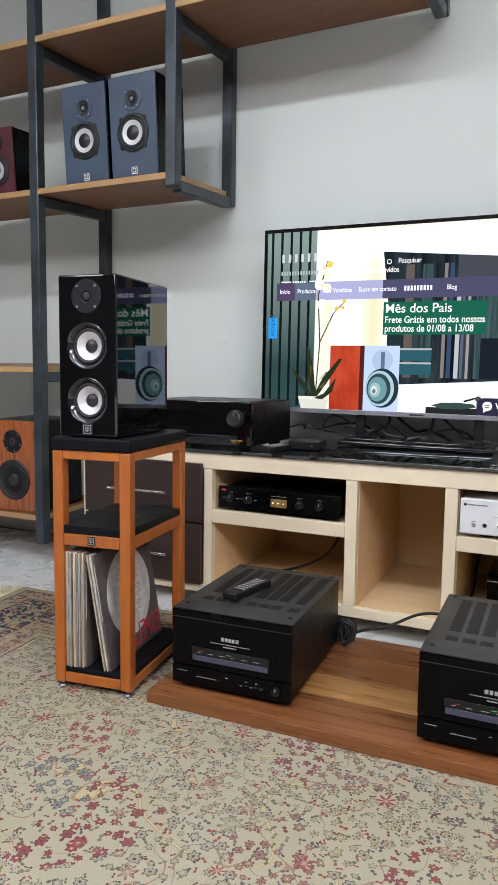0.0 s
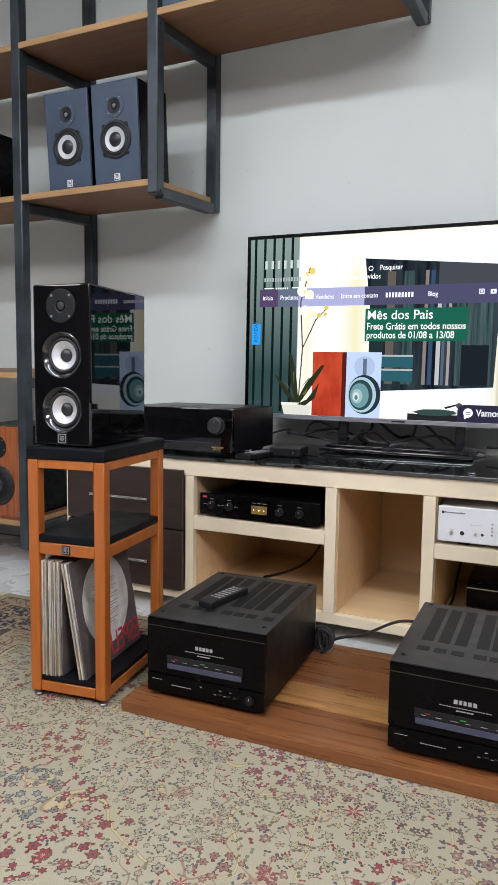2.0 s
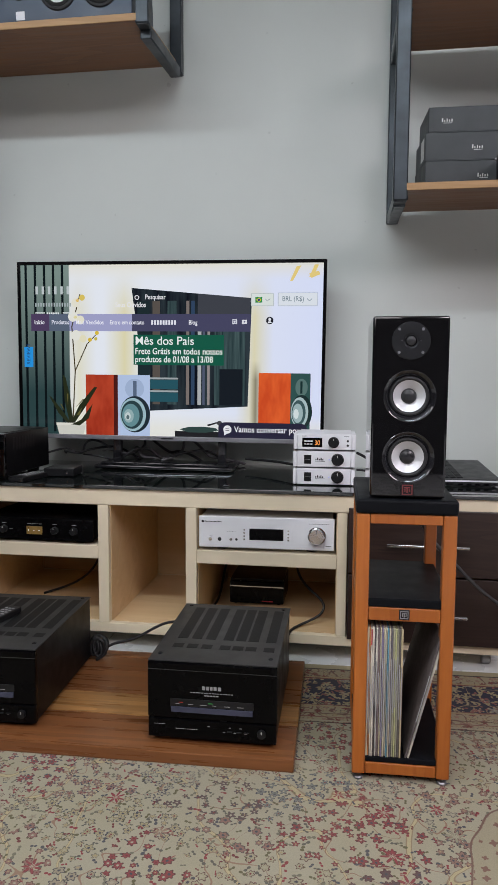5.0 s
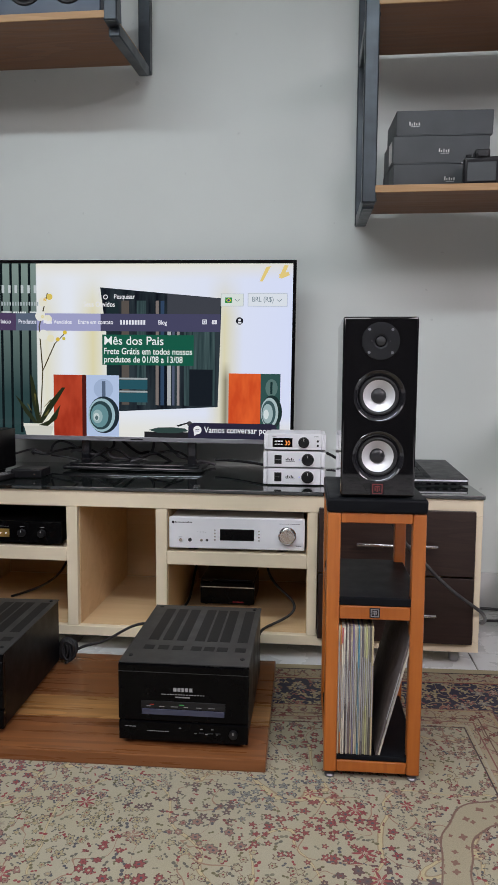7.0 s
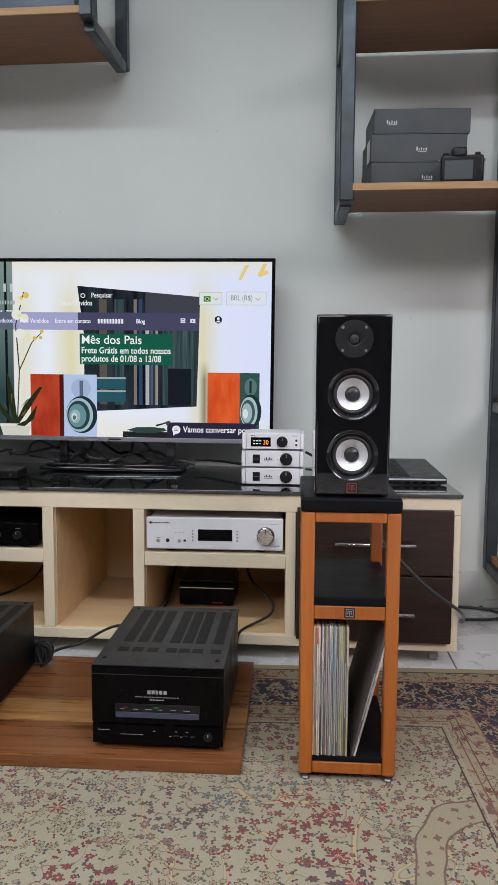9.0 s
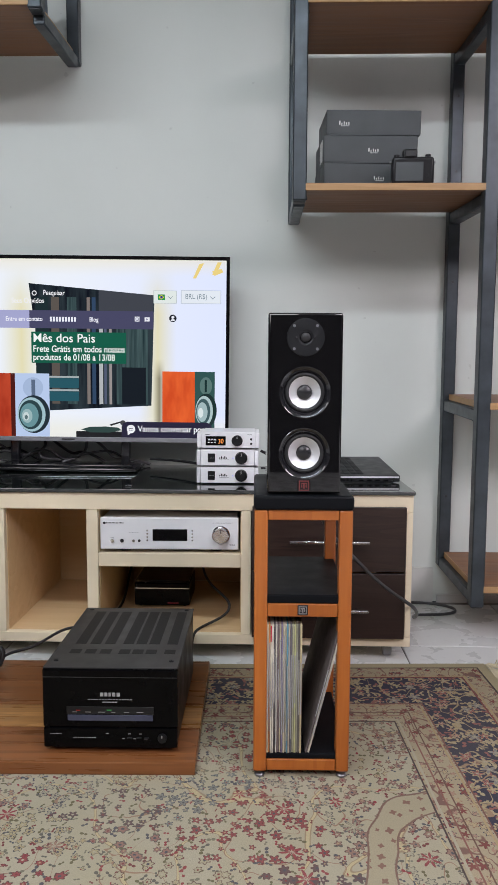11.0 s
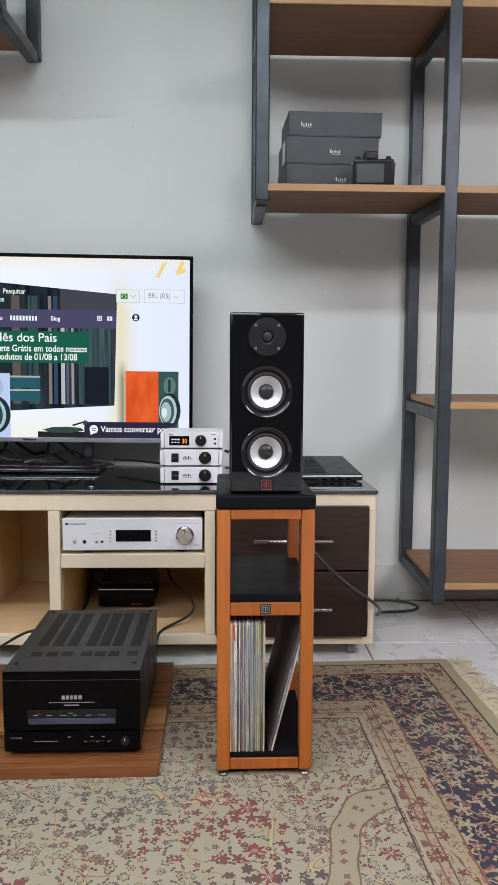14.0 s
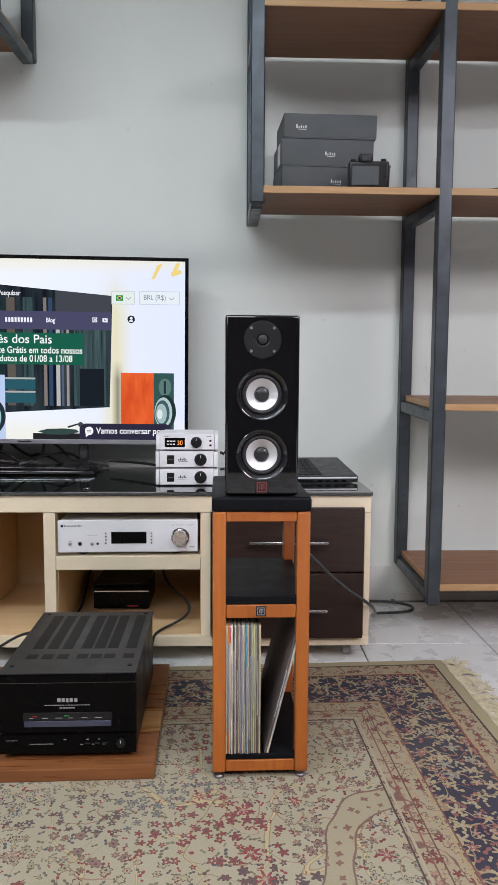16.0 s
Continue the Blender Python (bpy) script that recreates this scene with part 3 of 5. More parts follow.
for a, b in ((CX0, CX0 + 0.020), (-0.816, -0.783), (-0.305, -0.268), (0.0, 0.037), (0.500, 0.532), (CX1 - 0.020, CX1)):
    panel("upright_panel", a, b, CY0 + 0.001, CY1 - 0.02, 0.0875, 0.4955)
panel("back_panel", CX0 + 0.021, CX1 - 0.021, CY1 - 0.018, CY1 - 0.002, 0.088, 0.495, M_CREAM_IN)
for a, b in ((-0.7825, -0.3055), (0.0375, 0.4995)):
    panel("shelf", a, b, CY0 + 0.002, CY1 - 0.03, 0.309, 0.354)
# Thin tan sheets added over the cream panels to paint the bays' shade.
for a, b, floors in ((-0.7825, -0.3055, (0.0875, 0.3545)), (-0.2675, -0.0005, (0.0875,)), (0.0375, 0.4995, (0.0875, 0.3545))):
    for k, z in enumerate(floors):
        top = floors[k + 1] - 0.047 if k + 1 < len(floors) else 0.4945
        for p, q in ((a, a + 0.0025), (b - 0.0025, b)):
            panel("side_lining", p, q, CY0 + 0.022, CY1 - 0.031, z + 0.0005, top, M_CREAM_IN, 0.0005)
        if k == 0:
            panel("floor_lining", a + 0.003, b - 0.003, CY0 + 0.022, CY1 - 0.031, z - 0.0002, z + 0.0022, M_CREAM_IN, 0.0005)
for a, b in ((-1.314, -0.818), (0.536, 1.024)):
    for z0, z1, grip in ((0.086, 0.300, 0.185), (0.306, 0.514, 0.406)):
        dr = part("drawer", box(a, b, CY0 - 0.018, CY0 - 0.001, z0, z1, bevel=0.002), M_WENGE, cab, "dark brown wood grain drawer front")
        mid = (a + b) / 2
        part("handle", rod((mid - 0.125, CY0 - 0.045, grip), (mid + 0.125, CY0 - 0.045, grip), 0.0055, 16, 0.001), M_CHROME, dr, "satin metal bar handle")
        for s in (-0.09, 0.09):
            part("handle_post", rod((mid + s, CY0 - 0.042, grip), (mid + s, CY0 - 0.018, grip), 0.004, 10), M_CHROME, dr)
for cx in (-1.27, -0.53, 0.24, 0.985):
    for cy in (2.57, 2.98):
        cs = part("castor", box(cx - 0.012, cx + 0.012, cy - 0.014, cy + 0.014, 0.030, CZ0 - 0.001, bevel=0.003), M_CHROME, cab)
        part("wheel", rod((cx - 0.014, cy, 0.022), (cx + 0.014, cy, 0.022), 0.022, 20, 0.003), M_TEXT_DIM, cs)
glass = thing("glass_top", pose(0, 0, 0), "glossy black glass sheet lying on the cabinet", "glass top")
part("pane", box(CX0 - 0.004, CX1 + 0.004, CY0 - 0.008, CY1 + 0.005, CZ1 + 0.0005, CZ1 + 0.0125, bevel=0.002), M_GLASS, glass)
clip = part("glass_clip", box(0.118, 0.138, CY0 + 0.045, CY0 + 0.075, CZ1 + 0.0126, CZ1 + 0.0165, bevel=0.001, seg=1), M_CHROME, glass, "small metal clip")
part("clip_screw", rod((0.128, CY0 + 0.060, CZ1 + 0.0164), (0.128, CY0 + 0.060, CZ1 + 0.0178), 0.004, 12), M_PLATE, clip)
GZ = CZ1 + 0.0130


# ---- loudspeakers ----
def driver(parent, name, x, y, z, r, cone_mat, cap_mat, ring_mat, cap=0.31):
    """A cone driver on a baffle: frame ring, rubber surround, cone and dust cap."""
    m = facing(x, y, z)
    ring = part(name, lathe([(r * 1.0, 0.0), (r * 1.0, 0.003), (r * 0.96, 0.006), (r * 0.86, 0.007), (r * 0.80, 0.003), (r * 0.80, 0.0)], m, 56), ring_mat, parent, "driver frame ring")
    part("surround", lathe([(r * 0.81, 0.0012), (r * 0.79, 0.005), (r * 0.74, 0.0065), (r * 0.69, 0.005), (r * 0.62, 0.0022)], m, 56), M_RUBBER, ring)
    part("cone", lathe([(r * 0.64, 0.0052), (r * 0.60, 0.0048), (r * 0.45, 0.0028), (r * 0.26, 0.0012)], m, 56), cone_mat, ring, "pale metal cone" if cone_mat is M_ALU else "dark paper cone")
    part("dust_cap", lathe([(r * cap, 0.0012), (r * cap * 0.97, 0.0042), (r * cap * 0.78, 0.0078), (r * cap * 0.42, 0.0098), (0, 0.0104)], m, 40), cap_mat, ring)
    return ring


def sunk_driver(parent, name, x, y, z, r):
    """A cone driver set into a round opening with a polished dished rim."""
    m = facing(x, y, z)
    ring = part(name, lathe([(r * 1.055, -0.0004), (r * 1.055, 0.0010), (r * 1.04, 0.0016), (r * 1.005, 0.0008), (r * 0.93, -0.0026), (r * 0.85, -0.0074), (r * 0.82, -0.0094), (r * 0.80, -0.0100)], m, 72), M_RING, parent, "polished black dished rim")
    part("surround", lathe([(r * 0.81, -0.0100), (r * 0.785, -0.0066), (r * 0.745, -0.0056), (r * 0.70, -0.0066), (r * 0.665, -0.0098), (r * 0.645, -0.0104)], m, 64), M_RUBBER, ring)
    part("cone", lathe([(r * 0.655, -0.0098), (r * 0.645, -0.0100), (r * 0.50, -0.0155), (r * 0.36, -0.0205), (r * 0.29, -0.0225)], m, 64), M_ALU, ring, "pale metal cone")
    part("dust_cap", lathe([(r * 0.315, -0.0222), (r * 0.31, -0.0205), (r * 0.26, -0.0165), (r * 0.15, -0.0135), (0, -0.0125)], m, 40), M_CAP, ring)
    return ring


def holed_body(w, d, h, holes, bevel=0.005):
    """A cabinet with rounded edges whose front has round openings: (z, radius, half side of the square round it)."""
    bm = box(-w / 2, w / 2, 0, d, 0.003, h, bevel=bevel, seg=3)
    bm.faces.ensure_lookup_table()
    front = max((f for f in bm.faces if f.normal.y < -0.99), key=lambda f: f.calc_area())
    bmesh.ops.delete(bm, geom=[front], context="FACES_ONLY")
    x1, z0, z1 = w / 2 - bevel, 0.003 + bevel, h - bevel

    def quad(*c):
        bm.faces.new([bm.verts.new((a, 0, b)) for a, b in c])

    low = z0
    for z, r, q in sorted(holes):
        quad((-x1, low), (x1, low), (x1, z - q), (-x1, z - q))
        quad((-x1, z - q), (-q, z - q), (-q, z + q), (-x1, z + q))
        quad((q, z - q), (x1, z - q), (x1, z + q), (q, z + q))
        n = 64
        ring = []
        for i in range(n):
            c, s = math.cos(2 * math.pi * i / n), math.sin(2 * math.pi * i / n)
            e = q / max(abs(c), abs(s))
            ring.append(((e * c, z + e * s), (r * c, z + r * s)))
        for i in range(n):
            (a, b), (c, e) = ring[i], ring[(i + 1) % n]
            quad(a, c, e, b)
        low = z + q
    quad((-x1, low), (x1, low), (x1, z1), (-x1, z1))
    bmesh.ops.remove_doubles(bm, verts=bm.verts, dist=0.00002)
    return bm


def tweeter(parent, x, y, z, r, screws=4, screw_mat=None):
    m = facing(x, y, z)
    pl = part("tweeter", lathe([(r, 0.0), (r, 0.002), (r * 0.97, 0.003), (r * 0.40, 0.003), (r * 0.34, 0.0015), (r * 0.30, 0.0015)], m, 48), M_PLATE, parent, "round dark tweeter plate")
    part("dome", lathe([(r * 0.26, 0.001), (r * 0.23, 0.0032), (r * 0.14, 0.0048), (r * 0.06, 0.0054), (0, 0.0056)], m, 32), M_RUBBER, pl)
    for i in range(screws):
        a = radians(45 + i * 360 / screws)
        part("screw", lathe([(0.0032, 0.0028), (0.003, 0.0042), (0.0015, 0.0043), (0.0012, 0.0034), (0, 0.0034)], facing(x + r * 0.86 * math.cos(a), y, z + r * 0.86 * math.sin(a)), 12), screw_mat or M_BEZEL, pl)
    for s in (-1, 1):
        part("lead_pin", lathe([(0.0018, 0.0028), (0.0015, 0.005), (0, 0.005)], facing(x + s * r * 0.48, y, z), 10), M_CHROME, pl)
    return pl


def horn_tweeter(parent, x, y, z, r, plate):
    """A dished tweeter: plate, black horn ring and a shiny pointed plug."""
    m = facing(x, y, z)
    pl = part("tweeter", lathe([(r, 0.0), (r, 0.0022), (r * 0.96, 0.003), (r * 0.66, 0.003), (r * 0.62, 0.0022), (r * 0.30, 0.0006)], m, 48), plate, parent, "round slate tweeter plate")
    part("horn", lathe([(r * 0.66, 0.0030), (r * 0.62, 0.0042), (r * 0.56, 0.0036), (r * 0.36, 0.0010), (r * 0.20, 0.0008)], m, 40), M_RUBBER, pl)
    part("surround", lathe([(r * 0.34, 0.0009), (r * 0.32, 0.003), (r * 0.26, 0.0034), (r * 0.22, 0.002)], m, 32), M_PLATE, pl)
    part("plug", lathe([(r * 0.17, 0.001), (r * 0.15, 0.0035), (r * 0.08, 0.006), (0, 0.0072)], m, 24), M_BEZEL, pl, "small shiny plug")
    for i in range(4):
        a = radians(45 + i * 90)
        part("screw", lathe([(0.003, 0.0028), (0.0028, 0.004), (0.0014, 0.0041), (0.0011, 0.0033), (0, 0.0033)], facing(x + r * 0.84 * math.cos(a), y, z + r * 0.84 * math.sin(a)), 12), M_BEZEL, pl)
    return pl


def badge(parent, x, y, z, s, plate, ink):
    b = part("badge", box(x - s, x + s, y - 0.0022, y, z - s, z + s, bevel=0.0008, seg=1), plate, parent, "small square emblem plate")
    bm = bmesh.new()
    q = s * 0.12
    for x0, x1, z0, z1 in ((-0.78, 0.78, 0.62, 0.78), (-0.78, 0.78, -0.78, -0.62), (-0.78, -0.62, -0.6, 0.6), (0.62, 0.78, -0.6, 0.6), (-0.12, 0.12, -0.45, 0.4), (-0.42, 0.42, 0.28, 0.45), (-0.42, -0.26, -0.3, 0.2), (0.26, 0.42, -0.3, 0.2)):
        bx(bm, x + x0 * s, x + x1 * s, y - 0.0028, y - 0.0021, z + z0 * s, z + z1 * s)
    part("emblem", bm, ink, b)
    return b


def tower_speaker(m, label):
    w, d, h = 0.1625, 0.282, 0.398
    s = thing("loudspeaker", m, label, "loudspeaker", "glossy black loudspeakers")
    woofers = (h - 0.172, h - 0.306)
    body = part("body", holed_body(w, d, h, [(z, 0.0545, 0.0600) for z in woofers]), M_PIANO, s)
    for f in body.data.polygons:
        f.use_smooth = abs(f.normal.x) < 0.999 and abs(f.normal.y) < 0.999 and abs(f.normal.z) < 0.999
    tweeter(s, 0, 0, h - 0.053, 0.041)
    for z in woofers:
        sunk_driver(s, "woofer", 0, 0, z, 0.0535)
    badge(s, 0, 0, 0.021, 0.0145, M_PLATE, M_DULLRED if m.translation.x > 0 else M_BEZEL)
    for fx in (-0.06, 0.06):
        for fy in (0.03, d - 0.03):
            part("foot", rod((fx, fy, 0), (fx, fy, 0.004), 0.008, 12), M_RUBBER, s)
    return s


ST_H = 0.652


def speaker_stand(m, label):
    """Open beech frame with three black boards, standing on chrome feet. Front along -y, origin in the middle of the front edge."""
    w, d, p = 0.2175, 0.345, 0.030
    s = thing("speaker_stand", m, label, "speaker stand", "beech speaker stands")
    z0 = 0.016
    for x in (-w / 2, w / 2 - p):
        for y in (0, d - p):
            part("post", box(x, x + p, y, y + p, z0, 0.6195, bevel=0.004), M_STAND, s)
            foot = part("foot", lathe([(0, 0), (0.011, 0), (0.012, 0.004), (0.010, 0.007), (0.005, 0.009), (0.005, 0.016), (0, 0.016)], Matrix.Translation((x + p / 2, y + p / 2, 0)), 20), M_FOOT, s, "small metal levelling foot")
    for z, t in ((0.597, 0.0223), (0.378, 0.030), (0.018, 0.026)):
        for y in (0.002, d - p + 0.008):
            part("rail", box(-w / 2 + p + 0.0005, w / 2 - p - 0.0005, y, y + 0.020, z, z + t, bevel=0.0015, seg=1), M_STAND, s)
        for x in (-w / 2 + 0.002, w / 2 - 0.022):
            part("rail", box(x, x + 0.020, p + 0.0005, d - p - 0.0005, z, z + t, bevel=0.0015, seg=1), M_STAND, s)
    part("top_board", box(-w / 2 - 0.002, w / 2 + 0.002, -0.003, d + 0.003, 0.620, ST_H, bevel=0.006), M_BLACKPANEL, s, "thick black top board")
    part("middle_board", box(-w / 2 + 0.005, w / 2 - 0.005, 0.003, d - 0.005, 0.4085, 0.428, bevel=0.003), M_BLACKPANEL, s, "black middle board")
    part("bottom_board", box(-w / 2 + 0.005, w / 2 - 0.005, 0.004, d - 0.005, 0.0445, 0.058, bevel=0.003), M_BLACKPANEL, s, "black bottom board")
    badge(s, 0, 0.002, 0.394, 0.0115, M_PLATE, M_BEZEL)
    return s


RZ = 0.009
STAND_A = pose(-0.741, 1.786, RZ, 0, 0, 7.5)
STAND_B = pose(0.662, 1.827, RZ, 0, 0, 0.8)
speaker_stand(STAND_A, "orange beech speaker stand with old records, standing on the carpet")
speaker_stand(STAND_B, "orange beech speaker stand with bright records beside the wooden board")
tower_speaker(STAND_A @ pose(-0.013, 0.012, ST_H, 0, 0, -1.4), "piano black two-woofer loudspeaker mirroring the lit television")
tower_speaker(STAND_B @ pose(0, 0.012, ST_H, 0, 0, 0), "piano black two-woofer loudspeaker with pale metal cones")


# ---- records ----
def sleeve_material(name, col):
    return plain(name, col, 0.6, var=0.25, scale=25, bump=0.1)


PALE = [sleeve_material("sleeve_card", c) for c in ((0.42, 0.36, 0.27), (0.30, 0.25, 0.18), (0.46, 0.42, 0.35), (0.25, 0.20, 0.15), (0.20, 0.175, 0.15))]
BRIGHT = [sleeve_material("sleeve_print", c) for c in ((0.42, 0.36, 0.24), (0.50, 0.20, 0.06), (0.56, 0.52, 0.42), (0.54, 0.50, 0.42), (0.09, 0.08, 0.08), (0.50, 0.47, 0.40), (0.16, 0.12, 0.12), (0.42, 0.36, 0.24), (0.20, 0.17, 0.26), (0.44, 0.39, 0.28), (0.52, 0.48, 0.38), (0.10, 0.25, 0.33), (0.46, 0.41, 0.30), (0.12, 0.11, 0.12), (0.34, 0.33, 0.22), (0.40, 0.40, 0.20), (0.28, 0.27, 0.20), (0.10, 0.09, 0.08), (0.44, 0.37, 0.22))]
M_DARKSLEEVE = sleeve_material("dark_sleeve", (0.09, 0.075, 0.075))
M_DISC = sleeve_material("pale_inner_label", (0.56, 0.57, 0.53))


def record(stand, x, thick, tilt, material, group, label, depth=0.0):
    """A sleeve on the stand's lowest board; tilt leans its top to the stand's -x side."""
    m = stand @ pose(x, 0.004 + depth, 0.0585 + thick * abs(math.sin(radians(tilt))), 0, -tilt, 0)
    r = thing("record", m, label, "record", group)
    bm = box(0, thick, 0, 0.302, 0, 0.300, bevel=min(0.0009, thick * 0.3), seg=1)
    part("sleeve", bm, material, r)
    part("spine_print", box(thick * 0.25, thick * 0.75, -0.0003, 0.0002, random.uniform(0.02, 0.14), random.uniform(0.17, 0.28)), M_TEXT_DIM, r)
    return r


rnd = random.Random(3)
x = -0.079
for i in range(11):
    th = rnd.choice((0.0032, 0.004, 0.005))
    record(STAND_A, x, th, 0.0, PALE[(i * 2) % 5], "old records", "worn record sleeve with frayed pale edges", rnd.uniform(-0.002, 0.008))
    x += th + 0.0006
record(STAND_A, x + 0.002, 0.004, 0.0, M_DARKSLEEVE, "old records", "dark printed record sleeve standing upright", 0.01)
for i in range(3):
    lean = record(STAND_A, 0.031 + i * 0.0075, 0.0052, 9.5, PALE[(i + 1) % 5] if i < 2 else M_DARKSLEEVE, "leaning records", "leaning record sleeve with large pale disc print" if i == 2 else "leaning worn record sleeve", 0.002 * i)
part("disc_print", rod((0.0052, 0.150, 0.165), (0.0058, 0.150, 0.165), 0.118, 56), M_DISC, lean, "large pale round print")
bm = bmesh.new()
for i in range(20):
    if i % 6 != 5:
        hw = 0.07 * math.sqrt(max(0.1, 1 - ((i - 9) / 13) ** 2))
        bx(bm, 0.0058, 0.0062, 0.150 - hw, 0.150 + hw * (0.9 - 0.25 * ((i * 7) % 3)), 0.235 - i * 0.0072, 0.2375 - i * 0.0072)
part("print_line", bm, M_TEXT_DIM, lean)
words("ESPELHO", 0.085, Matrix.Translation((0.0060, 0.300, 0.012)) @ pose(0, 0, 0, 90, 0, -90) @ Matrix.Diagonal((1, 1, 1, 1)) @ pose(0, 0, 0, 0, 0, 0) @ Matrix.Diagonal((0.72, 1, 1, 1)), M_REDP, lean, "mirrored_title")
x = -0.079
for i in range(19):
    th = rnd.choice((0.0030, 0.0036, 0.0042))
    last_sleeve = record(STAND_B, x, th, 0.0, BRIGHT[i], "bright records", "record sleeve with a narrow coloured spine", rnd.uniform(-0.002, 0.003))
    if i == 2:
        part("spine_band", box(0.0004, th - 0.0004, -0.0006, 0.0003, 0.262, 0.2985), M_REDP, last_sleeve, "red band")
    x += th + 0.0005
for i in range(2):
    record(STAND_B, x + 0.008 + i * 0.0058, 0.0046, -14.0, M_DARKSLEEVE if i == 0 else PALE[2], "leaning records", "record in a glossy clear sleeve leaning against the stand post", 0.001)


# ---- wooden board with the two power amplifiers ----
BOARD = pose(-0.592, 1.806, RZ, 0, 0, 1.3)
board = thing("wooden_board", BOARD, "reddish brown board of glued planks lying on the carpet", "wooden board")
py = 0.0
for i, dw in enumerate((0.165, 0.118, 0.145, 0.147)):
    part("plank", box(0, 1.013, py + 0.0008, py + dw - 0.0008, 0.0, 0.030, bevel=0.003 if i in (0, 3) else 0.002), M_BOARD_PALE if i == 1 else M_BOARD, board)
    py += dw
BT = RZ + 0.0305


def power_amp(m, label):
    w, d, h, f = 0.316, 0.425, 0.204, 0.012
    a = thing("power_amplifier", m, label, "amplifier", "black power amplifiers")
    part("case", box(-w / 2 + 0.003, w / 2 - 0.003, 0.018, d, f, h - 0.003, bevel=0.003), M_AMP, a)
    part("lid", box(-w / 2, w / 2, 0.004, d, h - 0.0028, h, bevel=0.0012), M_AMP_TOP, a, "charcoal steel lid")
    fr = part("fascia", box(-w / 2, w / 2, 0, 0.0175, 0.062, h - 0.003, bevel=0.003), M_AMP_FRONT, a, "smooth black front panel")
    lo = part("lower_fascia", box(-w / 2 + 0.001, w / 2 - 0.001, -0.001, 0.0175, f, 0.0605, bevel=0.003), M_AMP_FRONT, a, "black control strip")
    part("front_groove", box(-w / 2 + 0.001, w / 2 - 0.001, -0.0007, 0.001, h - 0.022, h - 0.0205), M_AMP_TOP, fr)
    part("display", box(-0.100, 0.100, -0.002, 0.002, 0.078, 0.092, bevel=0.0006, seg=1), M_DISPLAY, fr, "long dim bluish display window")
    part("display_hood", box(-0.102, 0.102, -0.0012, 0.001, 0.0935, 0.112, bevel=0.0005, seg=1), M_PLASTIC, fr)
    part("lamp", box(-0.080, -0.070, -0.0022, -0.001, 0.103, 0.1040), M_LED_R, fr)
    part("lamp", box(-0.008, 0.003, -0.0022, -0.001, 0.1035, 0.1052), M_LED_G, fr)
    bm = bmesh.new()
    for k, (x0, x1) in enumerate(((-0.024, -0.0155), (-0.014, -0.006), (-0.0045, 0.0025), (0.004, 0.0125), (0.0145, 0.023))):
        bx(bm, x0 + 0.001, x1, -0.0006, 0.0005, 0.137, 0.146)
    part("maker_mark", bm, M_TEXT_DIM, fr, "small pale maker mark")
    bm = bmesh.new()
    for i in range(16):
        bx(bm, -0.052 + i * 0.0066, -0.047 + i * 0.0066, -0.0005, 0.0005, 0.1285, 0.1302)
    for i in range(5):
        bx(bm, -0.018 + i * 0.0072, -0.012 + i * 0.0072, -0.0005, 0.0005, 0.1215, 0.1242)
    for i in range(6):
        bx(bm, -0.088 + i * 0.030, -0.078 + i * 0.030 + (i % 3) * 0.003, -0.0017, -0.0010, 0.0985, 0.0998)
    part("print_mark", bm, M_TEXT_DIM, fr)
    bm = bmesh.new()
    bx(bm, -0.142, -0.115, -0.0016, -0.0008, 0.0455, 0.0465)
    for i in range(10):
        bx(bm, -0.088 + i * 0.0055, -0.084 + i * 0.0055, -0.0016, -0.0008, 0.036, 0.0375)
    for i, q in enumerate((0.0, 0.038, 0.052, 0.064, 0.078, 0.09)):
        bx(bm, q - 0.01, q - 0.004, -0.0016, -0.0008, 0.046 - (i % 2) * 0.012, 0.0475 - (i % 2) * 0.012)
    part("print_mark", bm, M_TEXT_DIM, lo)
    for i, q in enumerate((0.045, 0.067, 0.085)):
        part("button", box(q - 0.006, q + 0.006, -0.003, 0.0, 0.0355, 0.0385, bevel=0.0008, seg=1), M_PLATE, lo)
    kn = part("knob", lathe([(0.0105, 0.0), (0.0105, 0.006), (0.0095, 0.009), (0, 0.009)], facing(0.122, -0.001, 0.038), 28), M_PLASTIC, lo)
    part("knob_mark", box(0.1213, 0.1227, -0.0106, -0.0098, 0.040, 0.047), M_TEXT, kn)
    for x0 in (-0.105, -0.068, -0.031, 0.016, 0.049, 0.082, 0.128):
        part("vent", box(x0 - 0.0135, x0 + 0.0135, 0.150, d - 0.035, h - 0.0004, h + 0.0004), M_SLOT, a, "perforated lid vent")
    for x0 in (-0.105, -0.068, -0.031, 0.016, 0.049, 0.082, 0.128):
        part("vent", box(x0 - 0.0135, x0 + 0.0135, 0.088, 0.114, h - 0.0004, h + 0.0004), M_SLOT, a)
    for x0 in (-0.138, 0.138):
        for y0 in (0.045, d - 0.018):
            part("lid_screw", lathe([(0.006, 0), (0.0055, 0.0018), (0.002, 0.0018), (0.0018, 0.0008), (0, 0.0008)], Matrix.Translation((x0, y0, h)), 14), M_PLATE, a)
    for x0 in (-0.12, 0.12):
        for y0 in (0.05, d - 0.05):
            part("foot", rod((x0, y0, 0), (x0, y0, f), 0.020, 20, 0.002), M_RUBBER, a)
    part("rear_socket", box(0.06, 0.12, d, d + 0.008, 0.05, 0.09, bevel=0.002), M_PLASTIC, a)
    return a


AMP_A = pose(-0.392, 1.868, BT, 0, 0, 2.6)
AMP_B = pose(0.218, 1.868, BT, 0, 0, 0.8)
power_amp(AMP_A, "black power amplifier on the board, remote lying on its lid")
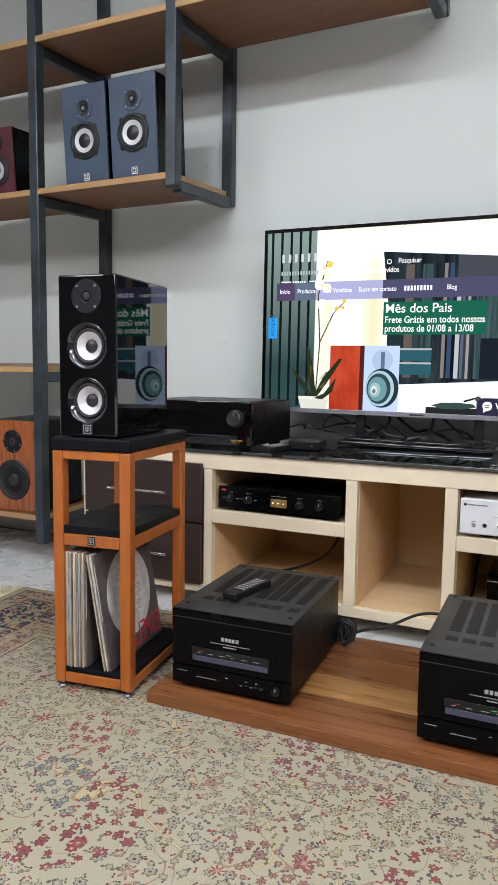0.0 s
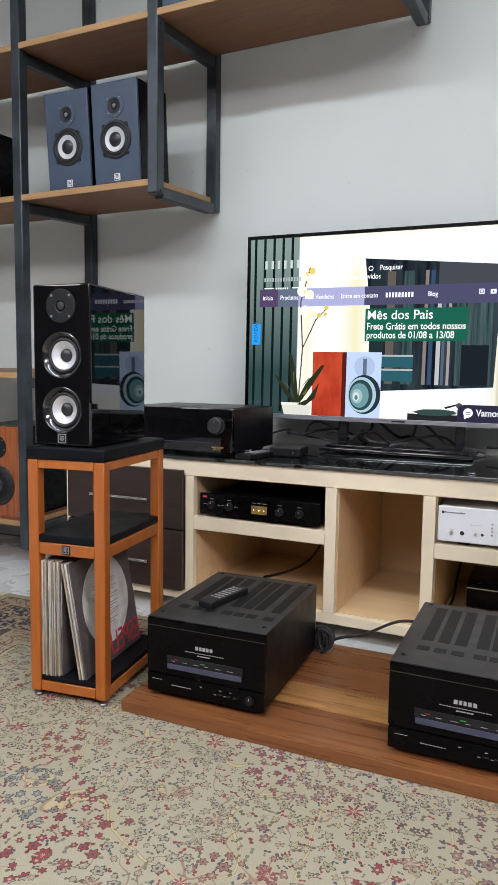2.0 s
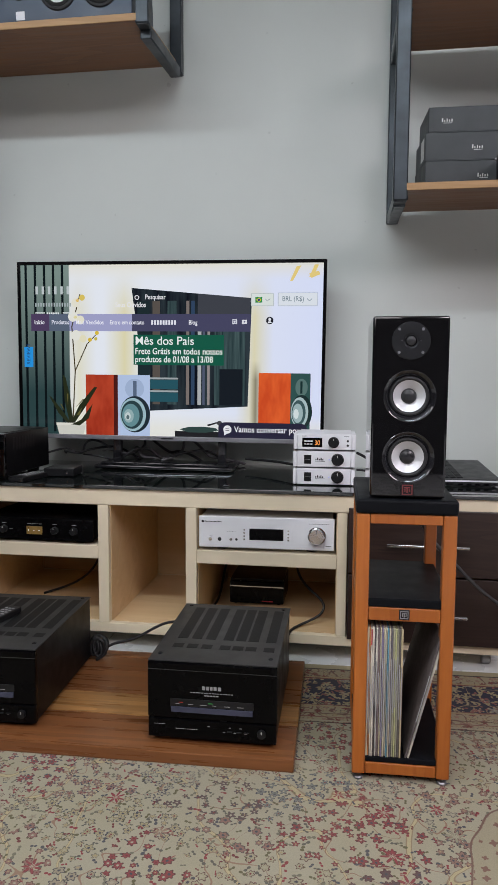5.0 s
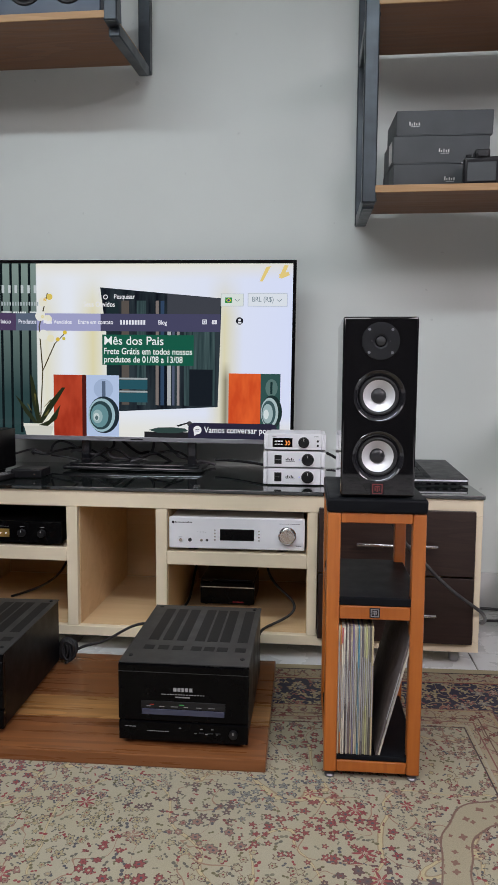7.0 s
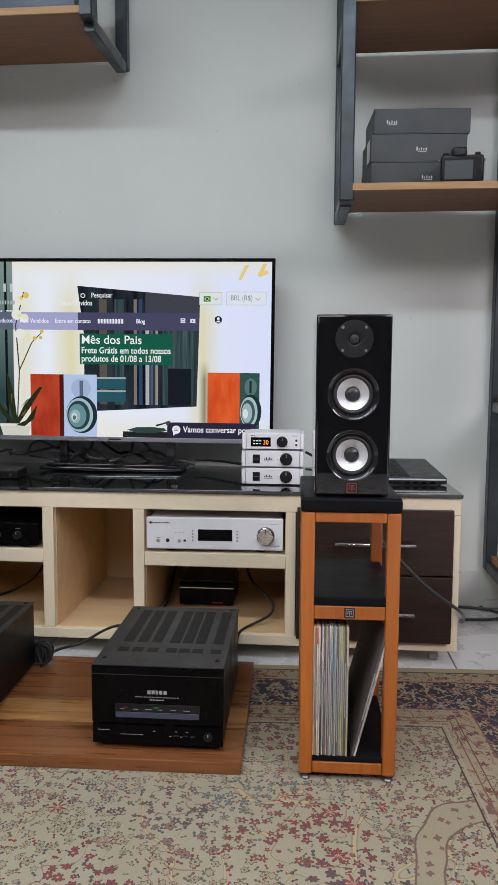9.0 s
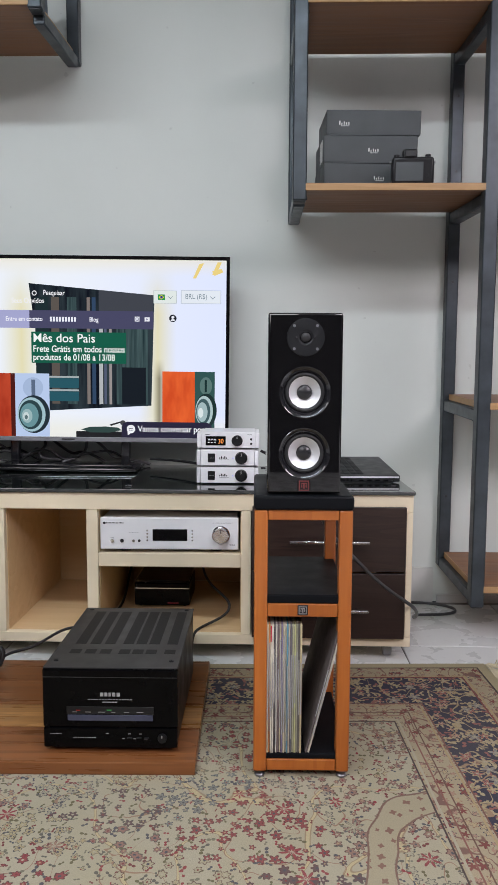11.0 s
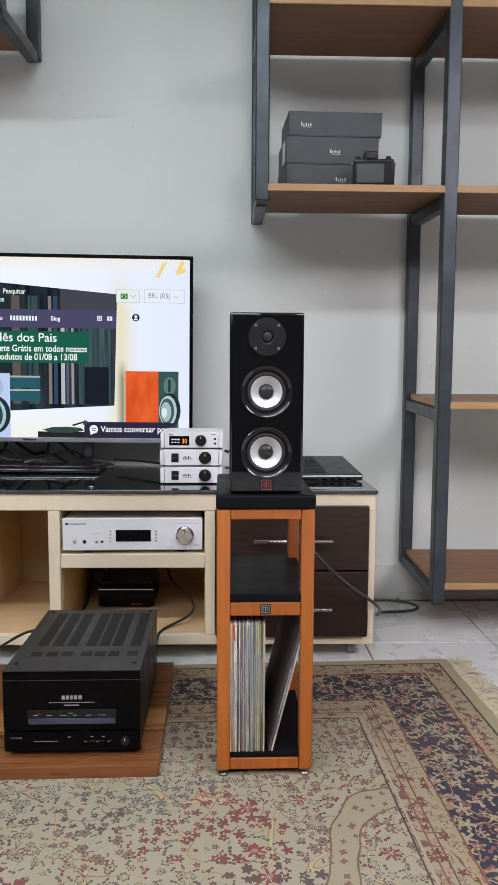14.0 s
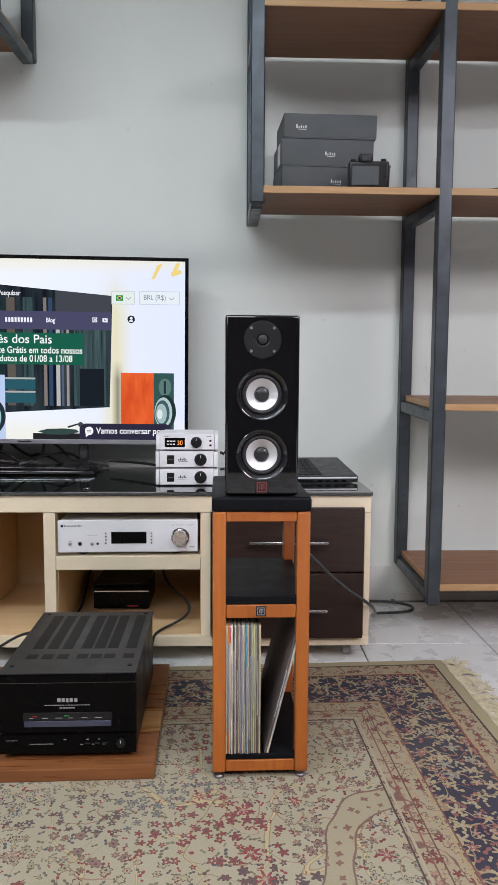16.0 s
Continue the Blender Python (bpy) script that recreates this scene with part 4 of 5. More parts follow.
power_amp(AMP_B, "black power amplifier on the board with vented lid")


def remote(m, label, w=0.044, ln=0.165, t=0.018):
    r = thing("remote_control", m, label, "remote control", "remote controls")
    part("shell", box(-w / 2, w / 2, 0, ln, 0, t, bevel=0.004, seg=3), M_PLASTIC, r)
    for i in range(7):
        for j in range(3):
            part("button", box(-w * 0.36 + j * w * 0.26, -w * 0.36 + j * w * 0.26 + 0.008, 0.045 + i * 0.0155, 0.050 + i * 0.0155, t - 0.001, t + 0.0016, bevel=0.0006, seg=1), M_TEXT_DIM, r)
    return r


remote(AMP_A @ pose(-0.050, 0.105, 0.2046, 0, 0, -13), "slim black remote control lying on the amplifier lid")
remote(pose(-0.598, 2.500, GZ, 0, 0, -9), "wide black remote control lying on the glass top", 0.058, 0.225)

cable("electric_cable", [(-0.232, 2.33, 0.060), (-0.205, 2.33, 0.082), (-0.165, 2.33, 0.094), (-0.12, 2.33, 0.105), (-0.075, 2.33, 0.135), (-0.03, 2.33, 0.162), (0.015, 2.33, 0.172), (0.06, 2.322, 0.170), (0.10, 2.305, 0.15)], 0.0042, M_RUBBER, "black power cord arching between the amplifiers")
knot = []
for i in range(60):
    a = i * 1.02
    knot.append((-0.238 + 0.020 * math.cos(a) + 0.012 * math.sin(i * 0.37), 2.316 + 0.014 * math.sin(a * 0.55), 0.080 + 0.034 * math.sin(a) + 0.004 * math.cos(i * 1.7)))
cable("electric_cable", knot, 0.0042, M_RUBBER, "bundled black power cord tied up on the board")
cable("electric_cable", [(-0.36, 2.30, 0.10), (-0.31, 2.32, 0.085), (-0.27, 2.33, 0.060), (-0.245, 2.325, 0.048), (-0.225, 2.31, 0.046), (-0.235, 2.29, 0.046)], 0.0042, M_RUBBER, "loose end of black cord on the board")
cable("electric_cable", [(-0.425, 2.97, 0.29), (-0.438, 2.90, 0.235), (-0.455, 2.86, 0.175), (-0.505, 2.85, 0.125), (-0.57, 2.83, 0.096), (-0.62, 2.75, 0.095)], 0.0045, M_RUBBER, "black cord inside the open cabinet bay")
cable("electric_cable", [(0.33, 3.02, 0.22), (0.345, 2.80, 0.225), (0.375, 2.70, 0.20), (0.43, 2.64, 0.178), (0.464, 2.62, 0.150), (0.45, 2.60, 0.118), (0.385, 2.57, 0.096), (0.352, 2.52, 0.095), (0.345, 2.488, 0.085), (0.342, 2.47, 0.05), (0.33, 2.42, 0.03), (0.31, 2.36, 0.046)], 0.0045, M_RUBBER, "black cord hanging out of the cabinet bay")
cable("electric_cable", [(0.06, 2.95, 0.20), (0.05, 2.86, 0.13), (0.07, 2.8, 0.10), (0.05, 2.7, 0.092)], 0.0045, M_RUBBER, "black cord behind the small black unit")
cable("speaker_cable", [(0.70, 2.19, 0.60), (0.75, 2.22, 0.49), (0.82, 2.29, 0.42), (0.90, 2.38, 0.322), (0.985, 2.44, 0.245), (1.066, 2.475, 0.19), (1.10, 2.65, 0.10), (1.13, 2.85, 0.03), (1.16, 2.95, 0.008), (1.25, 2.945, 0.008), (1.33, 2.975, 0.008), (1.34, 3.03, 0.008), (1.28, 3.085, 0.008), (1.18, 3.10, 0.008), (1.07, 3.095, 0.008)], 0.0055, plain("grey_cable", (0.05, 0.05, 0.052), 0.35), "grey speaker cable drooping to a loop on the tiles")


# ---- amplifiers in the cabinet bays ----
def feet(parent, xs, ys, h, r=0.018):
    for fx in xs:
        for fy in ys:
            part("foot", rod((fx, fy, 0), (fx, fy, h), r, 18, 0.002), M_RUBBER, parent)


def dial(parent, x, y, z, r, ln, material, name="knob", mark=M_TEXT):
    k = part(name, lathe([(r * 1.12, 0), (r * 1.12, 0.0015), (r, 0.002), (r, ln - 0.002), (r * 0.9, ln), (r * 0.75, ln), (r * 0.72, ln - 0.001), (0, ln - 0.001)], facing(x, y, z), 40), material, parent)
    part("knob_mark", box(x - 0.0008, x + 0.0008, y - ln - 0.0006, y - ln + 0.0005, z + r * 0.35, z + r * 0.85), mark, k)
    return k


def black_preamp(m):
    w, h, d = 0.440, 0.083, 0.30
    a = thing("amplifier", m, "black stereo amplifier with brass switch plate on cabinet shelf", "amplifier")
    feet(a, (-0.16, 0.16), (0.04, 0.25), 0.010)
    part("case", box(-w / 2 + 0.008, w / 2 - 0.008, 0.012, d, 0.0102, h - 0.004, bevel=0.002), M_AMP, a)
    f = part("fascia", box(-w / 2, w / 2, 0, 0.0118, 0.0102, h, bevel=0.002), M_AMP_FRONT, a)
    g = part("switch_plate", box(-0.022, 0.036, -0.0015, 0.001, 0.028, 0.056, bevel=0.0006, seg=1), M_GOLD, f, "brass plate with three toggle switches")
    for x in (-0.012, 0.007, 0.026):
        part("toggle", rod((x, -0.001, 0.040), (x + 0.003, -0.011, 0.044), 0.0018, 10), M_CHROME, g)
    for x in (-0.172, -0.105, 0.082, 0.152):
        dial(f, x, 0, 0.044, 0.0125, 0.014, M_PLASTIC)
    bm = bmesh.new()
    for x in (-0.172, -0.105, 0.082, 0.152, -0.012, 0.007, 0.026):
        bx(bm, x - 0.008, x + 0.008, -0.0006, 0.0004, 0.064, 0.0655)
    for x in (-0.198, -0.146, -0.13, -0.08):
        bx(bm, x - 0.006, x + 0.006, -0.0006, 0.0004, 0.044, 0.0455)
    part("print_mark", bm, M_TEXT_DIM, f)
    part("maker_mark", box(-0.208, -0.192, -0.0006, 0.0004, 0.068, 0.074), M_REDP, f, "small red maker mark")
    return a


black_preamp(pose(-0.545, 2.512, 0.3545, 0, 0, -1.0))


def silver_amp(m):
    w, h, d = 0.446, 0.116, 0.33
    a = thing("amplifier", m, "silver stereo amplifier with dark display on cabinet shelf", "amplifier")
    feet(a, (-0.15, 0.15), (0.05, 0.28), 0.011, 0.022)
    part("case", box(-w / 2 + 0.004, w / 2 - 0.004, 0.014, d, 0.0112, h - 0.002, bevel=0.003), M_SILVER, a)
    f = part("fascia", box(-w / 2, w / 2, 0, 0.0138, 0.0112, h, bevel=0.004, seg=3), M_SILVER, a, "satin silver front panel")
    part("display", box(-0.054, 0.058, -0.0012, 0.001, 0.040, 0.078, bevel=0.0006, seg=1), M_AMP_FRONT, f, "black display window")
    dial(f, 0.166, 0, 0.060, 0.026, 0.018, M_CHROME, "volume_knob", M_PLATE)
    for x in (-0.071, 0.074):
        for i in range(4):
            part("button", rod((x, -0.002, 0.042 + i * 0.0105), (x, 0.001, 0.042 + i * 0.0105), 0.0028, 12), M_CHROME, f)
    part("power_button", rod((-0.184, -0.004, 0.040), (-0.184, 0.001, 0.040), 0.0055, 18), M_CHROME, f)
    part("socket", lathe([(0.0062, 0), (0.0062, 0.0015), (0.0035, 0.0015), (0.003, 0.0004), (0, 0.0004)], facing(-0.153, 0, 0.040), 20), M_RUBBER, f)
    part("button", rod((-0.115, -0.003, 0.040), (-0.115, 0.001, 0.040), 0.0045, 18), M_CHROME, f)
    part("socket", rod((-0.097, -0.0008, 0.040), (-0.097, 0.001, 0.040), 0.0042, 18), M_RUBBER, f)
    bm = bmesh.new()
    for i in range(4):
        bx(bm, -0.128 + i * 0.0085, -0.126 + i * 0.0085, -0.0006, 0.0004, 0.0655, 0.0675)
    bx(bm, -0.190, -0.178, -0.0006, 0.0004, 0.0485, 0.0495)
    for i in range(10):
        bx(bm, 0.140 + i * 0.0068, 0.1452 + i * 0.0068, -0.0006, 0.0004, 0.0985, 0.0995)
    for i in range(3):
        bx(bm, 0.195 + i * 0.006, 0.1995 + i * 0.006, -0.0006, 0.0004, 0.0262, 0.0285)
    part("print_mark", bm, M_PLATE, f)
    mk = part("maker_mark", rod((-0.209, -0.0008, 0.098), (-0.209, 0.0005, 0.098), 0.0042, 18), M_PLATE, f)
    bm = bmesh.new()
    for i in range(13):
        bx(bm, -0.203 + i * 0.0044, -0.1998 + i * 0.0044, -0.0006, 0.0004, 0.0965, 0.0995 + (i in (0, 10)) * 0.0012)
    part("maker_line", bm, M_PLATE, f)
    return a


silver_amp(pose(0.268, 2.506, 0.3545, 0, 0, 1.5))


def small_black_unit(m):
    a = thing("disc_player", m, "small glossy black unit lying in the low cabinet bay", "disc player")
    part("body", box(-0.10, 0.10, 0, 0.19, 0.006, 0.088, bevel=0.004), M_AMP_FRONT, a)
    part("lid", box(-0.098, 0.098, 0.003, 0.187, 0.0885, 0.098, bevel=0.003), M_PIANO, a)
    part("trim", box(-0.1005, 0.1005, -0.001, 0.002, 0.068, 0.0715), M_CHROME, a)
    part("front_mark", box(0.02, 0.06, -0.0006, 0.001, 0.014, 0.017), M_REDP, a)
    feet(a, (-0.08, 0.08), (0.02, 0.17), 0.007, 0.008)
    return a


small_black_unit(pose(0.205, 2.755, 0.0900))


# ---- things on the glass top ----
def av_receiver(m):
    w, h, d = 0.435, 0.165, 0.36
    a = thing("receiver", m, "large black home cinema receiver with round volume knob on glass", "receiver")
    feet(a, (-0.17, 0.17), (0.05, 0.31), 0.014, 0.022)
    part("case", box(-w / 2 + 0.004, w / 2 - 0.004, 0.016, d, 0.0145, h - 0.002, bevel=0.003), M_AMP, a)
    for k in range(2):
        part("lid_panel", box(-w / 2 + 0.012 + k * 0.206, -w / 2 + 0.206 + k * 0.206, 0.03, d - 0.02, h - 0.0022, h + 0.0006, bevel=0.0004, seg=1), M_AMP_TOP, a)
    f = part("fascia", box(-w / 2, w / 2, 0, 0.0158, 0.0145, h, bevel=0.003), M_PIANO, a, "glossy black front panel")
    part("front_line", box(-w / 2 + 0.004, w / 2 - 0.075, -0.0008, 0.001, 0.046, 0.0485), M_DISPLAY, f)
    part("window", box(-0.12, 0.06, -0.001, 0.001, 0.075, 0.130, bevel=0.0005, seg=1), M_AMP_FRONT, f)
    dial(f, 0.158, 0, 0.108, 0.027, 0.020, M_AMP_TOP, "volume_knob", M_TEXT_DIM)
    for x in (-0.16, -0.14):
        part("button", rod((x, -0.002, 0.09), (x, 0.001, 0.09), 0.005, 14), M_PLASTIC, f)
    bm = bmesh.new()
    for i in range(7):
        bx(bm, 0.140 + i * 0.0065, 0.145 + i * 0.0065, -0.0006, 0.0004, 0.030, 0.036)
        bx(bm, 0.146 + i * 0.0042, 0.149 + i * 0.0042, -0.0006, 0.0004, 0.0245, 0.027)
    part("maker_mark", bm, M_GOLD, f)
    for i in range(8):
        part("side_vent", box(w / 2 - 0.0045, w / 2 - 0.0035, 0.07 + i * 0.022, 0.082 + i * 0.022, 0.10, 0.145), M_SLOT, a)
    return a


av_receiver(pose(-0.860, 2.515, GZ, 0, 0, 0))


def small_box(m, label):
    b = thing("media_box", m, label, "media box")
    part("case", box(-0.055, 0.055, 0, 0.11, 0.002, 0.032, bevel=0.004), M_PLASTIC, b)
    part("socket", lathe([(0.004, 0), (0.004, 0.001), (0.002, 0.001), (0, 0.0003)], facing(0.03, 0, 0.016), 14), M_CHROME, b)
    feet(b, (-0.045, 0.045), (0.015, 0.095), 0.003, 0.006)
    return b


small_box(pose(-0.505, 2.645, GZ, 0, 0, 5), "small flat black media box on the glass top")


def mini_amp(m, kind):
    w, h, d = 0.208, 0.057, 0.19
    a = thing("mini_amplifier", m, "small silver desktop headphone amplifier in a stack of three" if kind else "small silver converter with lit orange digits atop the stack", "amplifier", "stacked mini amplifiers")
    part("case", box(-w / 2 + 0.014, w / 2 - 0.014, 0.004, d, 0.003, h, bevel=0.002), M_SILVER, a)
    f = part("fascia", box(-w / 2 + 0.0145, w / 2 - 0.0145, 0, 0.0038, 0.004, h - 0.001, bevel=0.001), M_SILVER, a)
    for s in (-1, 1):
        part("side_rail", box(min(s * (w / 2 - 0.0135), s * w / 2), max(s * (w / 2 - 0.0135), s * w / 2), 0.002, d - 0.002, 0.003, h - 0.002, bevel=0.003), M_SILVER, a, "rounded silver side rail")
    for x in (-w / 2 + 0.007, w / 2 - 0.007):
        for y in (0.02, d - 0.02):
            part("foot", rod((x, y, 0), (x, y, 0.003), 0.005, 12), M_RUBBER, a)
    if kind:
        part("switch", box(-0.066, -0.042, -0.0015, 0.001, 0.014, 0.044, bevel=0.0008, seg=1), M_PLASTIC, f)
        part("switch_line", box(-0.063, -0.045, -0.0022, -0.001, 0.0285, 0.0295), M_TEXT_DIM, f)
        dial(f, 0.046, 0, 0.029, 0.0185, 0.012, M_PLASTIC)
        part("led", rod((0.018, -0.0012, 0.029), (0.018, 0.0005, 0.029), 0.0019, 10), M_LED_B, f)
        bm = bmesh.new()
        for i in range(5):
            bx(bm, -0.028 + i * 0.0058, -0.0245 + i * 0.0058, -0.0006, 0.0004, 0.0262, 0.031 + (i % 2) * 0.004)
        bx(bm, -0.028, 0.004, -0.0006, 0.0004, 0.0225, 0.0235)
        part("maker_mark", bm, M_PLATE, f)
    else:
        dsp = part("display", box(-0.075, -0.008, -0.0012, 0.001, 0.012, 0.043, bevel=0.0006, seg=1), M_AMP_FRONT, f)
        words("30", 0.022, facing(-0.034, -0.0014, 0.019) @ Matrix.Diagonal((0.85, 1, 1, 1)), M_LED_O, dsp, "digits")
        bm = bmesh.new()
        for i in range(3):
            bx(bm, -0.068 + i * 0.010, -0.060 + i * 0.010, -0.0016, -0.001, 0.0295, 0.034)
            bx(bm, -0.068 + i * 0.010, -0.061 + i * 0.010, -0.0016, -0.001, 0.020, 0.0235)
        part("display_mark", bm, M_TEXT, dsp)
        dial(f, 0.030, 0, 0.028, 0.0165, 0.012, M_PLASTIC)
        for z in (0.018, 0.033):
            part("socket", rod((0.077, -0.001, z), (0.077, 0.001, z), 0.004, 14), M_RUBBER, f)
        bm = bmesh.new()
        bx(bm, -0.076, -0.062, -0.0006, 0.0004, 0.0475, 0.049), bx(bm, 0.064, 0.08, -0.0006, 0.0004, 0.0475, 0.049)
        part("print_mark", bm, M_PLATE, f)
    return a


for i in range(3):
    mini_amp(pose(0.449 + (0.002 if i == 2 else 0), 2.618, GZ + i * 0.0592, 0, 0, 1.0), i < 2)
cable("signal_cable", [(0.56, 2.78, 0.66), (0.60, 2.80, 0.64), (0.64, 2.82, 0.60), (0.70, 2.84, 0.575), (0.80, 2.9, 0.572)], 0.005, M_RUBBER, "black cable behind the mini amplifier stack")
cable("signal_cable", [(0.56, 2.77, 0.60), (0.60, 2.78, 0.60), (0.66, 2.80, 0.572), (0.76, 2.95, 0.572)], 0.004, M_RUBBER, "thin black cable behind the mini amplifier stack")


def laptop(m):
    w, d, h = 0.27, 0.34, 0.026
    a = thing("laptop", m, "black flat laptop base with keys lying on the glass", "laptop")
    part("base", box(-w, 0, 0, d, 0.003, h, bevel=0.004), M_GRAPHITE, a)
    part("edge_strip", box(-w + 0.004, -0.004, -0.0012, 0.001, 0.017, 0.0225, bevel=0.0006, seg=1), M_SILVER, a)
    for i in range(5):
        part("port", box(-0.030 - i * 0.028, -0.014 - i * 0.028, -0.0008, 0.001, 0.006, 0.0115), M_AMP_FRONT if i else M_CHROME, a)
    for i in range(14):
        part("grille_slot", box(-0.160 - i * 0.0045, -0.1575 - i * 0.0045, -0.0008, 0.001, 0.006, 0.0125), M_AMP_FRONT, a)
    for i in range(6):
        for j in range(12):
            part("key", box(-w + 0.012 + i * 0.023, -w + 0.0325 + i * 0.023, 0.02 + j * 0.0245, 0.042 + j * 0.0245, h, h + 0.0022, bevel=0.0008, seg=1), M_BLACKPANEL, a)
    for fx in (-w + 0.02, -0.02):
        part("foot", rod((fx, 0.02, -0.0005), (fx, 0.02, 0.0035), 0.006, 12), M_RUBBER, a)
        part("rear_foot", rod((fx, d - 0.02, -0.0255), (fx, d - 0.02, 0.0035), 0.009, 14), M_RUBBER, a)
    return a


laptop(pose(1.038, 2.680, GZ, 4.6, 0, 3))


# ---- television ----
def television(m):
    w, h = 1.232, 0.702
    sw, sh = 1.206, 0.672
    tv = thing("television", m, "flat television with thin black bezel showing a lit shop page", "television")
    part("housing", box(-w / 2 + 0.01, w / 2 - 0.01, 0.012, 0.060, 0.01, h - 0.01, bevel=0.012), M_PLASTIC, tv)
    for a in ((-w / 2, -sw / 2, 0.018, h), (sw / 2, w / 2, 0.018, h), (-sw / 2, sw / 2, h - 0.013, h)):
        part("bezel", box(a[0], a[1], -0.004, 0.014, a[2], a[3], bevel=0.0015), M_AMP_FRONT, tv, "glossy black bezel")
    part("lower_bezel", box(-w / 2, w / 2, -0.005, 0.014, 0.0, 0.0175, bevel=0.0015), M_BEZEL, tv, "silver grey lower bezel")
    part("maker_mark", box(-0.025, 0.025, -0.0056, -0.0045, 0.006, 0.011), M_PLATE, tv)
    scr = part("screen", box(-sw / 2 + 0.0003, sw / 2 - 0.0003, 0.0, 0.012, 0.0178, h - 0.0133), lit_page("lit_page", sw, h - 0.0133, sh), tv, "lit page with speakers and green banner")
    mats = {}

    def ink(col, e=1.0):
        if isinstance(col, bpy.types.Material):
            return col
        key = (col, e)
        if key not in mats:
            mats[key] = glow("page_ink", col, e * 1.30)
        return mats[key]

    top = h - 0.0133

    def at(u, v):
        return -sw / 2 + u * sw, top - v * sh

    def poly(pts, col, lay, name="page_shape", e=1.0):
        bm = bmesh.new()
        vs = [bm.verts.new((at(u, v)[0], -0.00022 * lay, at(u, v)[1])) for u, v in pts]
        bm.faces.new(vs)
        if bm.faces[:][0].normal.y > 0:
            bmesh.ops.reverse_faces(bm, faces=bm.faces[:])
        bmesh.ops.recalc_face_normals(bm, faces=bm.faces[:])
        return part(name, bm, ink(col, e), scr, smooth=False)

    def rect(u0, u1, v0, v1, col, lay, name="page_shape", e=1.0):
        return poly([(u0, v0), (u1, v0), (u1, v1), (u0, v1)], col, lay, name, e)

    def disc(u, v, r, col, lay, name="page_disc", sq=1.0):
        return poly([(u + r * sq * math.cos(i * math.pi / 16) * sh / sw, v + r * math.sin(i * math.pi / 16)) for i in range(32)], col, lay, name)

    def say(text, u, v, size, col, lay=9, wide=0.84, weight=0.012):
        x, z = at(u, v)
        words(text, size, facing(x, -0.00022 * lay, z) @ Matrix.Diagonal((wide, 1, 1, 1)), ink(col), scr, "page_text", 0.0, False, weight)

    def bars(u, v, n, step, width, height, col, lay=9):
        for i in range(n):
            rect(u + i * step, u + i * step + width, v - height, v, col, lay, "page_bar")

    for k, u in enumerate((0.014, 0.046, 0.078, 0.109, 0.140)):
        rect(u, u + 0.0085, 0.0, 0.985, (0.004, 0.008, 0.010), 3, "page_slat")
    # framed picture with curtains
    dark_room = lit_grain("lit_dark_room", (0.004, 0.006, 0.012), (0.030, 0.045, 0.055), (1, 1, 0.12), 22)
    red_wood = lit_grain("lit_red_wood", (0.34, 0.028, 0.012), (0.52, 0.065, 0.028), (1, 1, 0.35), 14)
    orange_wood = lit_grain("lit_orange_wood", (0.66, 0.075, 0.018), (0.86, 0.15, 0.035), (1, 1, 0.35), 14)
    curtain = lit_grain("lit_curtain", (0.012, 0.028, 0.034), (0.065, 0.11, 0.115), (1, 1, 0.03), 90)
    poly([(0.380, 0.135), (0.775, 0.195), (0.765, 0.815), (0.432, 0.850)], dark_room, 3)
    for u0, u1, col in ((0.40, 0.44, (0.012, 0.025, 0.03)), (0.45, 0.475, (0.10, 0.085, 0.075)), (0.50, 0.53, curtain), (0.562, 0.572, (0.20, 0.17, 0.16)), (0.578, 0.590, (0.03, 0.06, 0.12)), (0.600, 0.612, (0.42, 0.44, 0.46)), (0.616, 0.624, (0.08, 0.10, 0.16)), (0.632, 0.640, (0.30, 0.27, 0.27)), (0.655, 0.755, curtain)):
        rect(u0, u1, 0.21, 0.81, col, 4)
    for v in (0.665, 0.74):
        rect(0.44, 0.535, v, v + 0.055, (0.02, 0.09, 0.12), 4.5)
        rect(0.44, 0.535, v - 0.012, v - 0.002, (0.35, 0.40, 0.42), 4.5)
    rect(0.672, 0.748, 0.60, 0.81, (0.008, 0.012, 0.018), 4.6)
    poly([(0.60, 0.17), (0.77, 0.196), (0.77, 0.30), (0.60, 0.30)], (0.05, 0.055, 0.07), 4.2)
    # page head
    rect(0.035, 0.168, 0.285, 0.385, (0.10, 0.13, 0.19), 5)
    rect(0.168, 0.381, 0.285, 0.385, (0.36, 0.37, 0.60), 5)
    rect(0.381, 0.772, 0.285, 0.385, (0.062, 0.062, 0.125), 5)
    rect(0.035, 0.098, 0.285, 0.385, (0.075, 0.05, 0.115), 5.5)
    bars(0.052, 0.170, 6, 0.0215, 0.0085, 0.046, (0.50, 0.56, 0.58))
    bars(0.050, 0.242, 14, 0.0092, 0.0048, 0.022, (0.38, 0.44, 0.46))
    bars(0.050, 0.282, 2, 0.095, 0.034, 0.006, (0.75, 0.8, 0.82))
    bars(0.090, 0.286, 6, 0.0075, 0.005, 0.010, (0.75, 0.8, 0.82))
    say("Início", 0.046, 0.345, 0.0235, (0.85, 0.86, 0.95))
    say("Produtos", 0.106, 0.345, 0.0235, (0.80, 0.82, 0.95))
    say("Mais Vendidos", 0.190, 0.345, 0.0235, (0.85, 0.86, 0.98))
    say("Entre em contato", 0.306, 0.345, 0.0235, (0.85, 0.86, 0.95))
    bars(0.446, 0.347, 9, 0.0095, 0.0062, 0.026, (0.80, 0.82, 0.92))
    say("Blog", 0.570, 0.345, 0.0235, (0.85, 0.86, 0.95))
